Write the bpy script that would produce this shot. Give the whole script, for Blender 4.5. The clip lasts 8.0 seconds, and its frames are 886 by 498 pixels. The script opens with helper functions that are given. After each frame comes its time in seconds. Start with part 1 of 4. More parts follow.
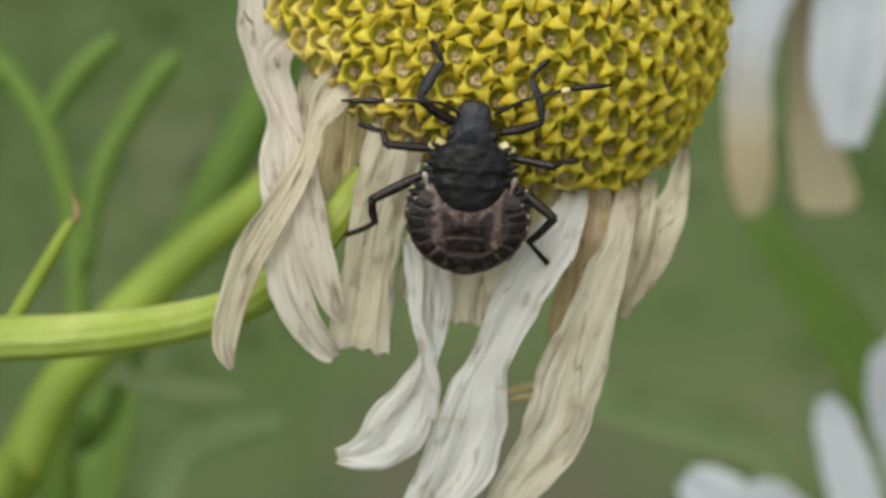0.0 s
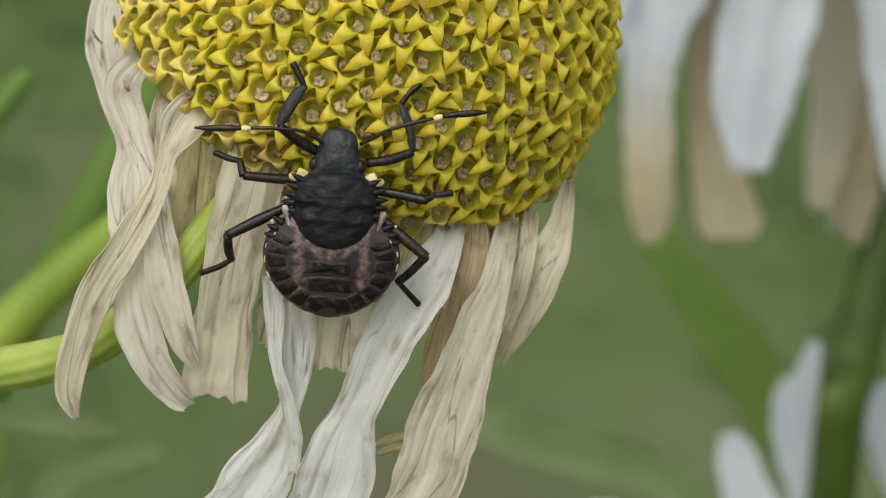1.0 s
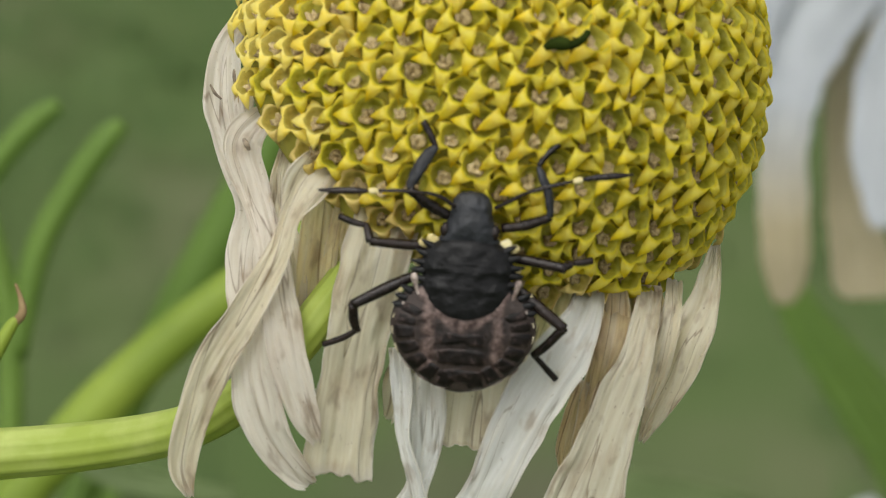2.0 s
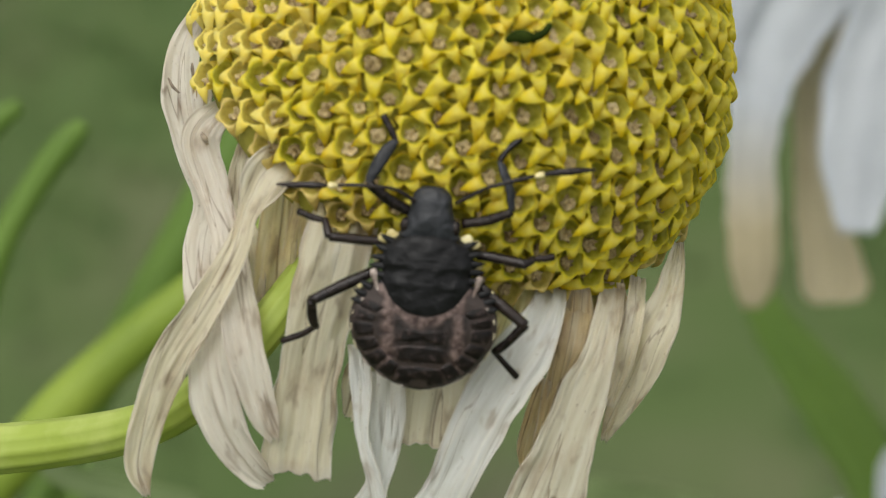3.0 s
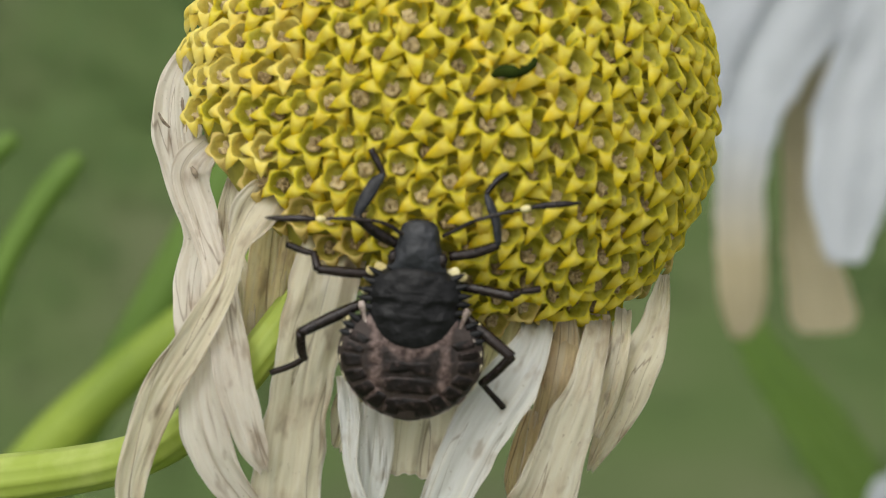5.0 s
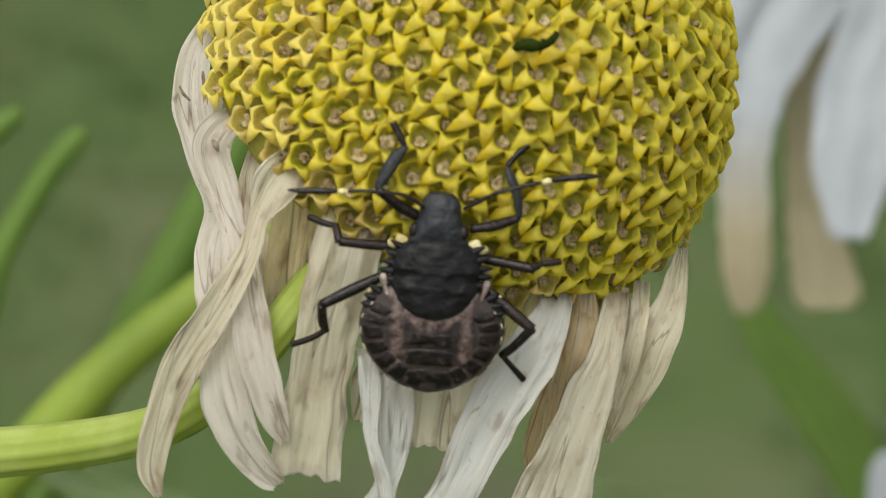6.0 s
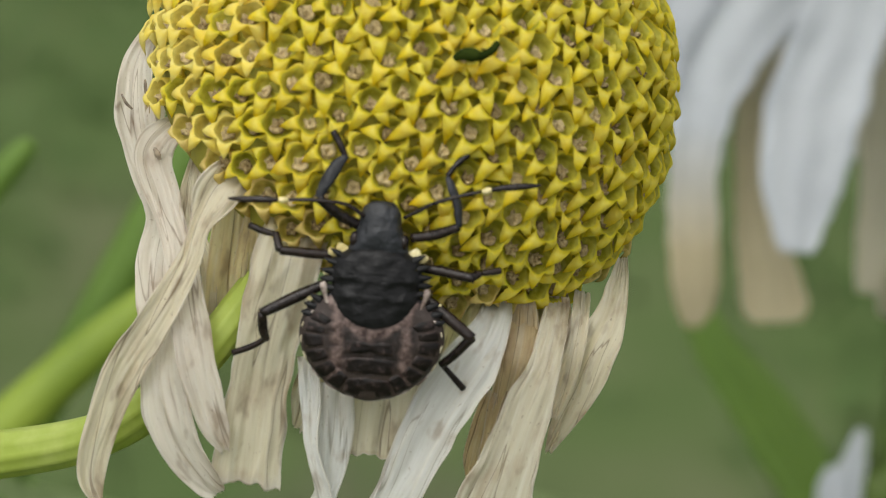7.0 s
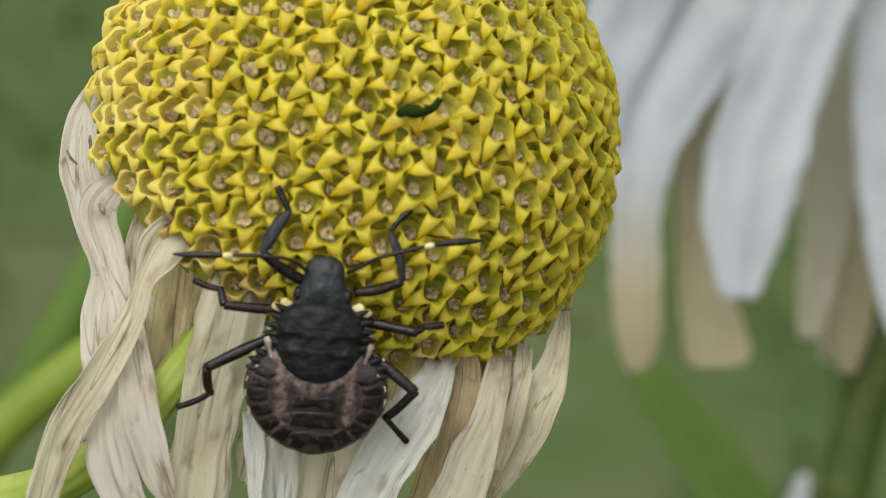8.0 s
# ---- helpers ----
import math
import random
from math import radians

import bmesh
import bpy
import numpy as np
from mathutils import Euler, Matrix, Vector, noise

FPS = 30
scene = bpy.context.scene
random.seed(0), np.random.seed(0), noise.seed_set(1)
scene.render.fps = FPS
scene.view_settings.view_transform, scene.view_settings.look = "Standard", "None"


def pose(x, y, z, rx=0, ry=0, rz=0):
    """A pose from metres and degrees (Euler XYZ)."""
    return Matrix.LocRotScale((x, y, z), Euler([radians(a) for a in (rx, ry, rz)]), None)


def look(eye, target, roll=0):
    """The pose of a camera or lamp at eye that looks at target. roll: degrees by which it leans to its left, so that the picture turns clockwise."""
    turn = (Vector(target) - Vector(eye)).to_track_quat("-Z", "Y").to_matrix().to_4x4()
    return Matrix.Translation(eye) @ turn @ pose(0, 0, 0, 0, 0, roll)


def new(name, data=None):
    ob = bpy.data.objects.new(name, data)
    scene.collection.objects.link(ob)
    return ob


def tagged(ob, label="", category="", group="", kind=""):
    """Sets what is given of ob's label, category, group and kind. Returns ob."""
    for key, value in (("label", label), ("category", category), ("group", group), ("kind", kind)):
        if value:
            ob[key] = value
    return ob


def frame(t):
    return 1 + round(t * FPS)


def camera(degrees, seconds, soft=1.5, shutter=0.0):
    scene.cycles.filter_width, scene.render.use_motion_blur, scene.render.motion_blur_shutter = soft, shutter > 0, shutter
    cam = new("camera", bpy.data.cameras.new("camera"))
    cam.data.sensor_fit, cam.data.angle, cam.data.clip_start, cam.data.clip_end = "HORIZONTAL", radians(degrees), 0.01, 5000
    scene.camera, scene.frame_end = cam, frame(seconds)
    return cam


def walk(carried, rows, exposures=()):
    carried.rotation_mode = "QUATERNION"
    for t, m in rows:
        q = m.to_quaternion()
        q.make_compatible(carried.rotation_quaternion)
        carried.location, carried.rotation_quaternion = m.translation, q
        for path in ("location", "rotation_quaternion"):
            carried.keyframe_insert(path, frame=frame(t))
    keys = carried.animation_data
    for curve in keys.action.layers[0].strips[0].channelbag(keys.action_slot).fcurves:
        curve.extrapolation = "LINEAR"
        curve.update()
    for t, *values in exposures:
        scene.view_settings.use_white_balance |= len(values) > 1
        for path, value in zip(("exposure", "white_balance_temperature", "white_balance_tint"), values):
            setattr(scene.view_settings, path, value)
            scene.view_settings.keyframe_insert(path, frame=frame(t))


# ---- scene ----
# The camera looks down on a flower head from about ten centimetres.
cam = camera(14.0, 8.0, soft=1.0)
cam.data.dof.use_dof = True
cam.data.dof.focus_distance = 0.1050
cam.data.dof.aperture_fstop = 122.0

TILT = 30.0  # degrees that the view looks down
CENTRE = 0.45  # height of the flower head's centre over the ground
BASE = pose(0, 0, CENTRE, -TILT, 0, 0)
MM = 0.001

# seconds, place in millimetres from the flower head's centre, then yaw, pitch, roll
ROWS = [
    (0.0, -0.742, -121.113, -5.437, 0.453, -1.228, 0.661),
    (0.1, -0.709, -120.280, -5.418, 0.472, -1.299, 0.642),
    (0.2, -0.677, -119.447, -5.398, 0.318, -1.161, 0.623),
    (0.3, -0.644, -118.614, -5.380, 0.380, -1.180, 0.603),
    (0.4, -0.612, -117.781, -5.360, 0.407, -1.369, 0.584),
    (0.5, -0.580, -116.948, -5.342, 0.096, -1.203, 0.564),
    (0.6, -0.313, -115.969, -5.236, -0.383, -0.663, 0.540),
    (0.7, -0.046, -114.991, -5.131, -0.752, -0.257, 0.515),
    (0.8, 0.220, -114.013, -5.025, -0.924, -0.260, 0.490),
    (0.9, 0.487, -113.035, -4.919, -0.881, -0.723, 0.466),
    (1.0, 0.754, -112.057, -4.813, -0.885, -1.052, 0.442),
    (1.1, 0.599, -110.819, -4.779, -0.991, -1.096, 0.432),
    (1.2, 0.443, -109.582, -4.746, -0.924, -1.141, 0.422),
    (1.3, 0.288, -108.344, -4.712, -0.556, -1.113, 0.413),
    (1.4, 0.133, -107.107, -4.679, -0.018, -0.823, 0.403),
    (1.5, -0.023, -105.870, -4.645, 0.402, -0.295, 0.394),
    (1.6, -0.076, -105.911, -4.428, 0.828, -0.117, 0.275),
    (1.7, -0.129, -105.954, -4.212, 0.997, -0.369, 0.154),
    (2.8, 0.833, -104.446, -4.395, 0.255, -0.408, -0.100),
    (2.9, 0.622, -104.400, -4.494, 0.426, -0.476, -0.063),
    (3.0, 0.410, -104.352, -4.593, 0.449, -0.183, -0.025),
    (3.1, 0.346, -104.334, -4.562, 0.527, 0.211, -0.042),
    (3.2, 0.283, -104.316, -4.529, 0.633, 0.301, -0.059),
    (3.3, 0.219, -104.297, -4.498, 0.936, -0.067, -0.076),
    (3.4, 0.156, -104.278, -4.466, 0.835, -0.137, -0.093),
    (3.5, 0.093, -104.259, -4.435, 0.630, -0.192, -0.109),
    (3.6, 0.279, -104.240, -4.425, 0.561, -0.241, -0.089),
    (3.7, 0.466, -104.221, -4.415, 0.494, -0.410, -0.067),
    (3.8, 0.654, -104.202, -4.405, 0.402, -0.309, -0.045),
    (3.9, 0.841, -104.183, -4.393, 0.129, -0.314, -0.023),
    (4.0, 1.027, -104.163, -4.383, -0.114, -0.257, -0.002),
    (4.1, 1.019, -104.261, -4.349, -0.232, -0.287, 0.006),
    (4.2, 1.009, -104.360, -4.315, -0.152, -0.264, 0.014),
    (4.3, 0.999, -104.458, -4.282, -0.178, -0.070, 0.022),
    (4.4, 0.989, -104.556, -4.249, -0.090, -0.110, 0.029),
    (4.5, 0.979, -104.654, -4.215, 0.025, -0.161, 0.038),
    (4.6, 0.909, -104.808, -4.269, -0.128, -0.030, 0.043),
    (4.7, 0.837, -104.961, -4.323, -0.326, -0.019, 0.049),
    (4.8, 0.767, -105.115, -4.378, -0.300, -0.168, 0.056),
    (4.9, 0.696, -105.269, -4.433, -0.086, 0.024, 0.062),
    (5.0, 0.625, -105.422, -4.486, 0.368, 0.272, 0.067),
    (5.1, 0.441, -105.589, -4.497, 0.447, 0.231, 0.023),
    (5.2, 0.258, -105.756, -4.507, 0.227, 0.220, -0.021),
    (6.3, -0.369, -105.935, -4.773, 0.058, -0.114, 0.008),
    (6.4, -0.210, -105.931, -4.835, -0.019, -0.079, 0.005),
    (6.5, -0.051, -105.927, -4.897, -0.104, 0.123, 0.003),
    (6.6, -0.002, -105.979, -4.894, -0.061, 0.144, -0.042),
    (6.7, 0.045, -106.030, -4.891, -0.089, 0.107, -0.088),
    (6.8, 0.094, -106.081, -4.887, -0.420, 0.160, -0.133),
    (6.9, 0.141, -106.132, -4.885, -0.520, 0.212, -0.177),
    (7.0, 0.189, -106.184, -4.880, -0.504, 0.208, -0.223),
    (7.1, 0.153, -106.267, -4.863, -0.569, 0.253, -0.204),
    (7.2, 0.117, -106.348, -4.845, -0.646, 0.170, -0.186),
    (7.3, 0.080, -106.431, -4.827, -0.614, 0.122, -0.167),
    (7.4, 0.043, -106.512, -4.808, -0.655, 0.201, -0.149),
    (7.5, 0.006, -106.594, -4.790, -0.804, 0.138, -0.131),
    (7.6, 0.054, -106.664, -4.705, -1.097, 0.211, -0.119),
    (7.7, 0.103, -106.732, -4.619, -1.453, 0.420, -0.107),
    (7.8, 0.150, -106.803, -4.533, -1.515, 0.666, -0.096),
    (7.9, 0.199, -106.872, -4.449, -1.451, 0.767, -0.083),
    (8.0, 0.247, -106.942, -4.363, -1.367, 0.778, -0.071),
]
walk(cam, [(t, BASE @ pose(x * MM, y * MM, z * MM, 90 + p, r, w)) for t, x, y, z, w, p, r in ROWS])

# ---- light: an overcast sky with a weak, wide sun ----
SUN_ELEVATION, SUN_AZIMUTH = 67.0, 212.0
world = bpy.data.worlds.new("overcast_sky")
scene.world = world
world.use_nodes = True
wn = world.node_tree
sky = wn.nodes.new("ShaderNodeTexSky")
sky.sky_type, sky.sun_disc = "NISHITA", False
sky.sun_elevation, sky.sun_rotation = radians(SUN_ELEVATION), radians(SUN_AZIMUTH)
sky.air_density, sky.dust_density = 1.0, 4.0
cloud = wn.nodes.new("ShaderNodeHueSaturation")
cloud.inputs["Saturation"].default_value = 0.06
wn.links.new(sky.outputs[0], cloud.inputs["Color"])
wn.links.new(cloud.outputs[0], wn.nodes["Background"].inputs[0])
wn.nodes["Background"].inputs[1].default_value = 0.15
sun = new("sun", bpy.data.lights.new("sun", "SUN"))
sun.data.energy, sun.data.angle, sun.data.color = 0.68, radians(80), (1.0, 0.94, 0.70)
el, az = radians(SUN_ELEVATION), radians(SUN_AZIMUTH)
sun.matrix_world = look((math.sin(az) * math.cos(el), math.cos(az) * math.cos(el), math.sin(el) + 1), (0, 0, 1))
scene.view_settings.exposure = 0.48


# ---- materials ----
def nodes_of(name, rough=0.6, spec=0.3):
    m = bpy.data.materials.new(name)
    m.use_nodes = True
    b = m.node_tree.nodes["Principled BSDF"]
    b.inputs["Roughness"].default_value = rough
    b.inputs["Specular IOR Level"].default_value = spec
    return m, m.node_tree, b


def ramp(nt, source, stops):
    r = nt.nodes.new("ShaderNodeValToRGB")
    r.color_ramp.elements[0].position, r.color_ramp.elements[0].color = stops[0][0], (*stops[0][1], 1)
    r.color_ramp.elements[1].position, r.color_ramp.elements[1].color = stops[-1][0], (*stops[-1][1], 1)
    for p, c in stops[1:-1]:
        r.color_ramp.elements.new(p).color = (*c, 1)
    nt.links.new(source, r.inputs[0])
    return r.outputs[0]


def noise_of(nt, scale, detail=3.0, vector=None, rough=0.55, distortion=0.0):
    n = nt.nodes.new("ShaderNodeTexNoise")
    n.inputs["Scale"].default_value, n.inputs["Detail"].default_value = scale, detail
    n.inputs["Roughness"].default_value, n.inputs["Distortion"].default_value = rough, distortion
    if vector is not None:
        nt.links.new(vector, n.inputs["Vector"])
    return n.outputs["Fac"]


def coords(nt, kind="Object", stretch=(1, 1, 1)):
    c = nt.nodes.new("ShaderNodeTexCoord")
    m = nt.nodes.new("ShaderNodeMapping")
    m.inputs["Scale"].default_value = stretch
    nt.links.new(c.outputs[kind], m.inputs[0])
    return m.outputs[0]


def mixed(nt, fac, a, b, blend="MIX"):
    m = nt.nodes.new("ShaderNodeMix")
    m.data_type, m.blend_type = "RGBA", blend
    for socket, v in ((m.inputs[0], fac), (m.inputs[6], a), (m.inputs[7], b)):
        if isinstance(v, (int, float)):
            socket.default_value = v
        elif isinstance(v, tuple):
            socket.default_value = (*v, 1)
        else:
            nt.links.new(v, socket)
    return m.outputs[2]


def bumped(nt, b, height, strength, metres):
    n = nt.nodes.new("ShaderNodeBump")
    n.inputs["Strength"].default_value, n.inputs["Distance"].default_value = strength, metres
    nt.links.new(height, n.inputs["Height"])
    nt.links.new(n.outputs[0], b.inputs["Normal"])


def see_through(nt, b, colour, share):
    """Lets a share of the light through, as thin plant tissue does."""
    t = nt.nodes.new("ShaderNodeBsdfTranslucent")
    mix = nt.nodes.new("ShaderNodeMixShader")
    mix.inputs[0].default_value = share
    nt.links.new(colour, t.inputs[0])
    nt.links.new(b.outputs[0], mix.inputs[1])
    nt.links.new(t.outputs[0], mix.inputs[2])
    nt.links.new(mix.outputs[0], nt.nodes["Material Output"].inputs[0])


def plant_material(name, dark, light, scale=900.0, rough=0.55, share=0.0, bump=0.0, spec=0.3):
    m, nt, b = nodes_of(name, rough, spec)
    fac = noise_of(nt, scale, 4.0, coords(nt))
    info = nt.nodes.new("ShaderNodeObjectInfo")
    add = nt.nodes.new("ShaderNodeMath")
    add.operation = "MULTIPLY_ADD"
    add.inputs[1].default_value, add.inputs[2].default_value = 0.35, -0.17
    nt.links.new(info.outputs["Random"], add.inputs[0])
    plus = nt.nodes.new("ShaderNodeMath")
    nt.links.new(fac, plus.inputs[0])
    nt.links.new(add.outputs[0], plus.inputs[1])
    colour = ramp(nt, plus.outputs[0], [(0.28, dark), (0.72, light)])
    nt.links.new(colour, b.inputs["Base Color"])
    if bump:
        bumped(nt, b, fac, bump, 0.0001)
    if share:
        see_through(nt, b, colour, share)
    return m


def petal_material(name, pale, mid, brown, browning, share=0.55):
    """Dry petal: fine veins along its length, brown creases, worn edges, edge light painted in, stains and specks. UV:
    across, and along in millimetres.
    """
    m, nt, b = nodes_of(name, 0.42, 0.45)
    veins = noise_of(nt, 1.0, 5.0, coords(nt, "UV", (11.0, 0.16, 1)), 0.72, 0.25)
    streak = noise_of(nt, 1.0, 3.0, coords(nt, "UV", (4.5, 0.12, 1)), 0.55, 0.4)
    blotch = noise_of(nt, 1.0, 4.0, coords(nt, "UV", (1.6, 0.55, 1)))
    crease = noise_of(nt, 1.0, 2.5, coords(nt, "UV", (1.7, 0.08, 1)), 0.5, 0.8)
    speck = noise_of(nt, 1.0, 3.0, coords(nt, "UV", (10.0, 4.6, 1)), 0.55)
    smudge = noise_of(nt, 1.0, 2.0, coords(nt, "UV", (3.2, 1.1, 1)), 0.5)
    colour = ramp(nt, veins, [(0.34, mid), (0.56, pale)])
    colour = mixed(nt, ramp(nt, streak, [(0.33, (0.22, 0.22, 0.22)), (0.44, (0, 0, 0))]), colour, tuple(0.55 * c + 0.45 * d for c, d in zip(mid, brown)))
    colour = mixed(nt, ramp(nt, streak, [(0.52, (0, 0, 0)), (0.68, (0.5, 0.5, 0.5))]), colour, (0.88, 0.86, 0.78))
    colour = mixed(nt, ramp(nt, blotch, [(0.52, (0, 0, 0)), (0.86 - 0.25 * browning, (0.5, 0.5, 0.5))]), colour, brown)
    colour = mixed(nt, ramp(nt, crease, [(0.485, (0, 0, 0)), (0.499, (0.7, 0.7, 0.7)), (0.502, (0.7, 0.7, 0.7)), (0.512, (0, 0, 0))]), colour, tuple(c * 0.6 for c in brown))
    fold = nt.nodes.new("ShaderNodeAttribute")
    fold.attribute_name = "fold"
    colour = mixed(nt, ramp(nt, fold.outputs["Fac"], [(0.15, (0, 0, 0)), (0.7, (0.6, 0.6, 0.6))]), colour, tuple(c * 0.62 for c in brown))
    edge = nt.nodes.new("ShaderNodeAttribute")
    edge.attribute_name = "rim"
    worn = nt.nodes.new("ShaderNodeMath")
    worn.operation = "MULTIPLY"
    nt.links.new(edge.outputs["Fac"], worn.inputs[0])
    nt.links.new(blotch, worn.inputs[1])
    colour = mixed(nt, ramp(nt, worn.outputs[0], [(0.2, (0, 0, 0)), (0.6, (0.75, 0.75, 0.75))]), colour, brown)
    # light caught by the curled edges, painted as a pale rim
    edge_light = nt.nodes.new("ShaderNodeMath")
    edge_light.operation = "SUBTRACT"
    nt.links.new(edge.outputs["Fac"], edge_light.inputs[0])
    nt.links.new(blotch, edge_light.inputs[1])
    colour = mixed(nt, ramp(nt, edge_light.outputs[0], [(0.05, (0, 0, 0)), (0.5, (0.7, 0.7, 0.7))]), colour, (0.88, 0.86, 0.80))
    colour = mixed(nt, ramp(nt, smudge, [(0.60, (0, 0, 0)), (0.74, (0.45, 0.45, 0.45))]), colour, (0.34, 0.27, 0.18))
    colour = mixed(nt, ramp(nt, speck, [(0.665, (0, 0, 0)), (0.75, (0.5, 0.5, 0.5))]), colour, (0.25, 0.175, 0.10))
    nt.links.new(colour, b.inputs["Base Color"])
    bumped(nt, b, veins, 0.35, 0.00005)
    see_through(nt, b, colour, share)
    return m


def lobe_material():
    """Yellow corolla lobes that run from olive at the throat to lemon at the tip."""
    m, nt, b = nodes_of("floret_lobe_yellow", 0.45, 0.35)
    fac = noise_of(nt, 1500, 3.0, coords(nt))
    info = nt.nodes.new("ShaderNodeObjectInfo")
    yellow = ramp(nt, fac, [(0.3, (0.92, 0.75, 0.012)), (0.5, (0.94, 0.82, 0.035)), (0.7, (0.95, 0.88, 0.09))])
    paper = noise_of(nt, 5200, 4.0, coords(nt), distortion=0.6)
    yellow = mixed(nt, ramp(nt, paper, [(0.36, (0.6, 0.6, 0.6)), (0.46, (0, 0, 0))]), yellow, (0.78, 0.60, 0.015))
    yellow = mixed(nt, ramp(nt, paper, [(0.54, (0, 0, 0)), (0.64, (0.35, 0.35, 0.35))]), yellow, (0.94, 0.89, 0.26))
    yellow = mixed(nt, ramp(nt, info.outputs["Random"], [(0.7, (0, 0, 0)), (1.0, (0.5, 0.5, 0.5))]), yellow, (0.92, 0.68, 0.03))
    tip = nt.nodes.new("ShaderNodeAttribute")
    tip.attribute_name = "tip"
    colour = mixed(nt, ramp(nt, tip.outputs["Fac"], [(0.0, (0, 0, 0)), (0.3, (0.5, 0.5, 0.5)), (0.6, (1, 1, 1))]), (0.55, 0.52, 0.045), yellow)
    colour = mixed(nt, ramp(nt, tip.outputs["Fac"], [(0.35, (0, 0, 0)), (0.65, (0.5, 0.5, 0.5)), (0.9, (0, 0, 0))]), colour, (0.93, 0.89, 0.32))
    colour = mixed(nt, ramp(nt, tip.outputs["Fac"], [(0.88, (0, 0, 0)), (1.0, (0.55, 0.55, 0.55))]), colour, (0.93, 0.69, 0.008))
    nt.links.new(colour, b.inputs["Base Color"])
    bumped(nt, b, paper, 0.5, 0.00005)
    see_through(nt, b, colour, 0.62)
    return m


LOBE = lobe_material()
LOBE_PALE = plant_material("floret_lobe_pale", (0.93, 0.78, 0.11), (0.96, 0.88, 0.34), 2600, 0.5, 0.6)
LOBE_DRY = plant_material("floret_lobe_dry", (0.56, 0.43, 0.13), (0.84, 0.71, 0.28), 2500, 0.6, 0.5)
TUBE_TAN = plant_material("floret_tube_tan", (0.47, 0.41, 0.075), (0.71, 0.63, 0.19), 4200, 0.45, 0.6, bump=0.4)
TUBE = plant_material("floret_tube_olive", (0.38, 0.37, 0.028), (0.67, 0.635, 0.11), 4200, 0.4, 0.6, bump=0.4, spec=0.4)
STAIN = plant_material("petal_stain", (0.13, 0.10, 0.075), (0.32, 0.26, 0.19), 5000, 0.8)
STIGMA = plant_material("floret_stigma_brown", (0.17, 0.115, 0.04), (0.56, 0.45, 0.24), 11000, 0.8, bump=0.6)
CORE = plant_material("receptacle_green", (0.17, 0.165, 0.016), (0.30, 0.275, 0.04), 2500, 0.7)
PETAL = petal_material("dry_petal_cream", (0.83, 0.785, 0.645), (0.76, 0.705, 0.55), (0.43, 0.31, 0.17), 0.4, 0.62)
PETAL_SOFT = petal_material("dry_petal_pale", (0.76, 0.73, 0.61), (0.69, 0.65, 0.51), (0.42, 0.30, 0.16), 0.5, 0.58)
PETAL_PALE = petal_material("dry_petal_ivory", (0.84, 0.80, 0.725), (0.775, 0.725, 0.635), (0.50, 0.38, 0.25), 0.3, 0.6)
PETAL_THIN = petal_material("dry_petal_thin", (0.92, 0.86, 0.64), (0.84, 0.75, 0.50), (0.50, 0.33, 0.14), 0.5, 0.75)
PETAL_BROWN = petal_material("dry_petal_tan", (0.82, 0.72, 0.50), (0.70, 0.58, 0.36), (0.42, 0.26, 0.11), 0.6, 0.65)
PETAL_WHITE = petal_material("dry_petal_white", (0.785, 0.79, 0.765), (0.73, 0.73, 0.69), (0.60, 0.55, 0.45), 0.1, 0.55)
FRESH = plant_material("fresh_petal_white", (0.54, 0.57, 0.605), (0.67, 0.70, 0.735), 250, 0.5, 0.5)


def wilting_material():
    """A white petal that is withered and tan towards its tip."""
    m, nt, b = nodes_of("wilting_petal", 0.5, 0.3)
    fac = noise_of(nt, 250, 4.0, coords(nt))
    white = ramp(nt, fac, [(0.3, (0.54, 0.57, 0.605)), (0.7, (0.67, 0.70, 0.735))])
    tan = ramp(nt, fac, [(0.3, (0.38, 0.335, 0.21)), (0.7, (0.53, 0.47, 0.31))])
    way = nt.nodes.new("ShaderNodeAttribute")
    way.attribute_name = "along"
    colour = mixed(nt, ramp(nt, way.outputs["Fac"], [(0.50, (0, 0, 0)), (0.76, (1, 1, 1))]), white, tan)
    nt.links.new(colour, b.inputs["Base Color"])
    see_through(nt, b, colour, 0.5)
    return m


WILTING = wilting_material()
FADED = plant_material("faded_petal_tan", (0.49, 0.44, 0.285), (0.64, 0.575, 0.395), 90, 0.6, 0.5)
WITHERED = plant_material("withered_petal_grey", (0.52, 0.51, 0.40), (0.68, 0.64, 0.50), 60, 0.6, 0.5)
STEM = plant_material("stem_yellow_green", (0.34, 0.43, 0.075), (0.52, 0.60, 0.19), 600, 0.5, 0.25, bump=0.3)
STEM_DARK = plant_material("stem_dark_green", (0.035, 0.065, 0.008), (0.065, 0.10, 0.014), 500, 0.5)
LEAF = plant_material("leaf_green", (0.102, 0.185, 0.028), (0.145, 0.24, 0.042), 200, 0.5, 0.25)
LEAF_PALE = plant_material("leaf_grey_green", (0.12, 0.175, 0.064), (0.165, 0.22, 0.09), 200, 0.6, 0.2)
WEED = plant_material("weed_green", (0.16, 0.235, 0.026), (0.26, 0.345, 0.045), 150, 0.5, 0.15)
# nearly black green, for the shade modelled between two florets
GAP_DARK = plant_material("gap_dark_green", (0.012, 0.02, 0.003), (0.03, 0.045, 0.006), 1500, 0.9, spec=0.05)
HERB = plant_material("herb_dark_green", (0.046, 0.098, 0.022), (0.072, 0.138, 0.033), 30, 0.5, 0.15)
TIP = plant_material("dry_tip_brown", (0.17, 0.11, 0.05), (0.34, 0.25, 0.13), 2500, 0.8)


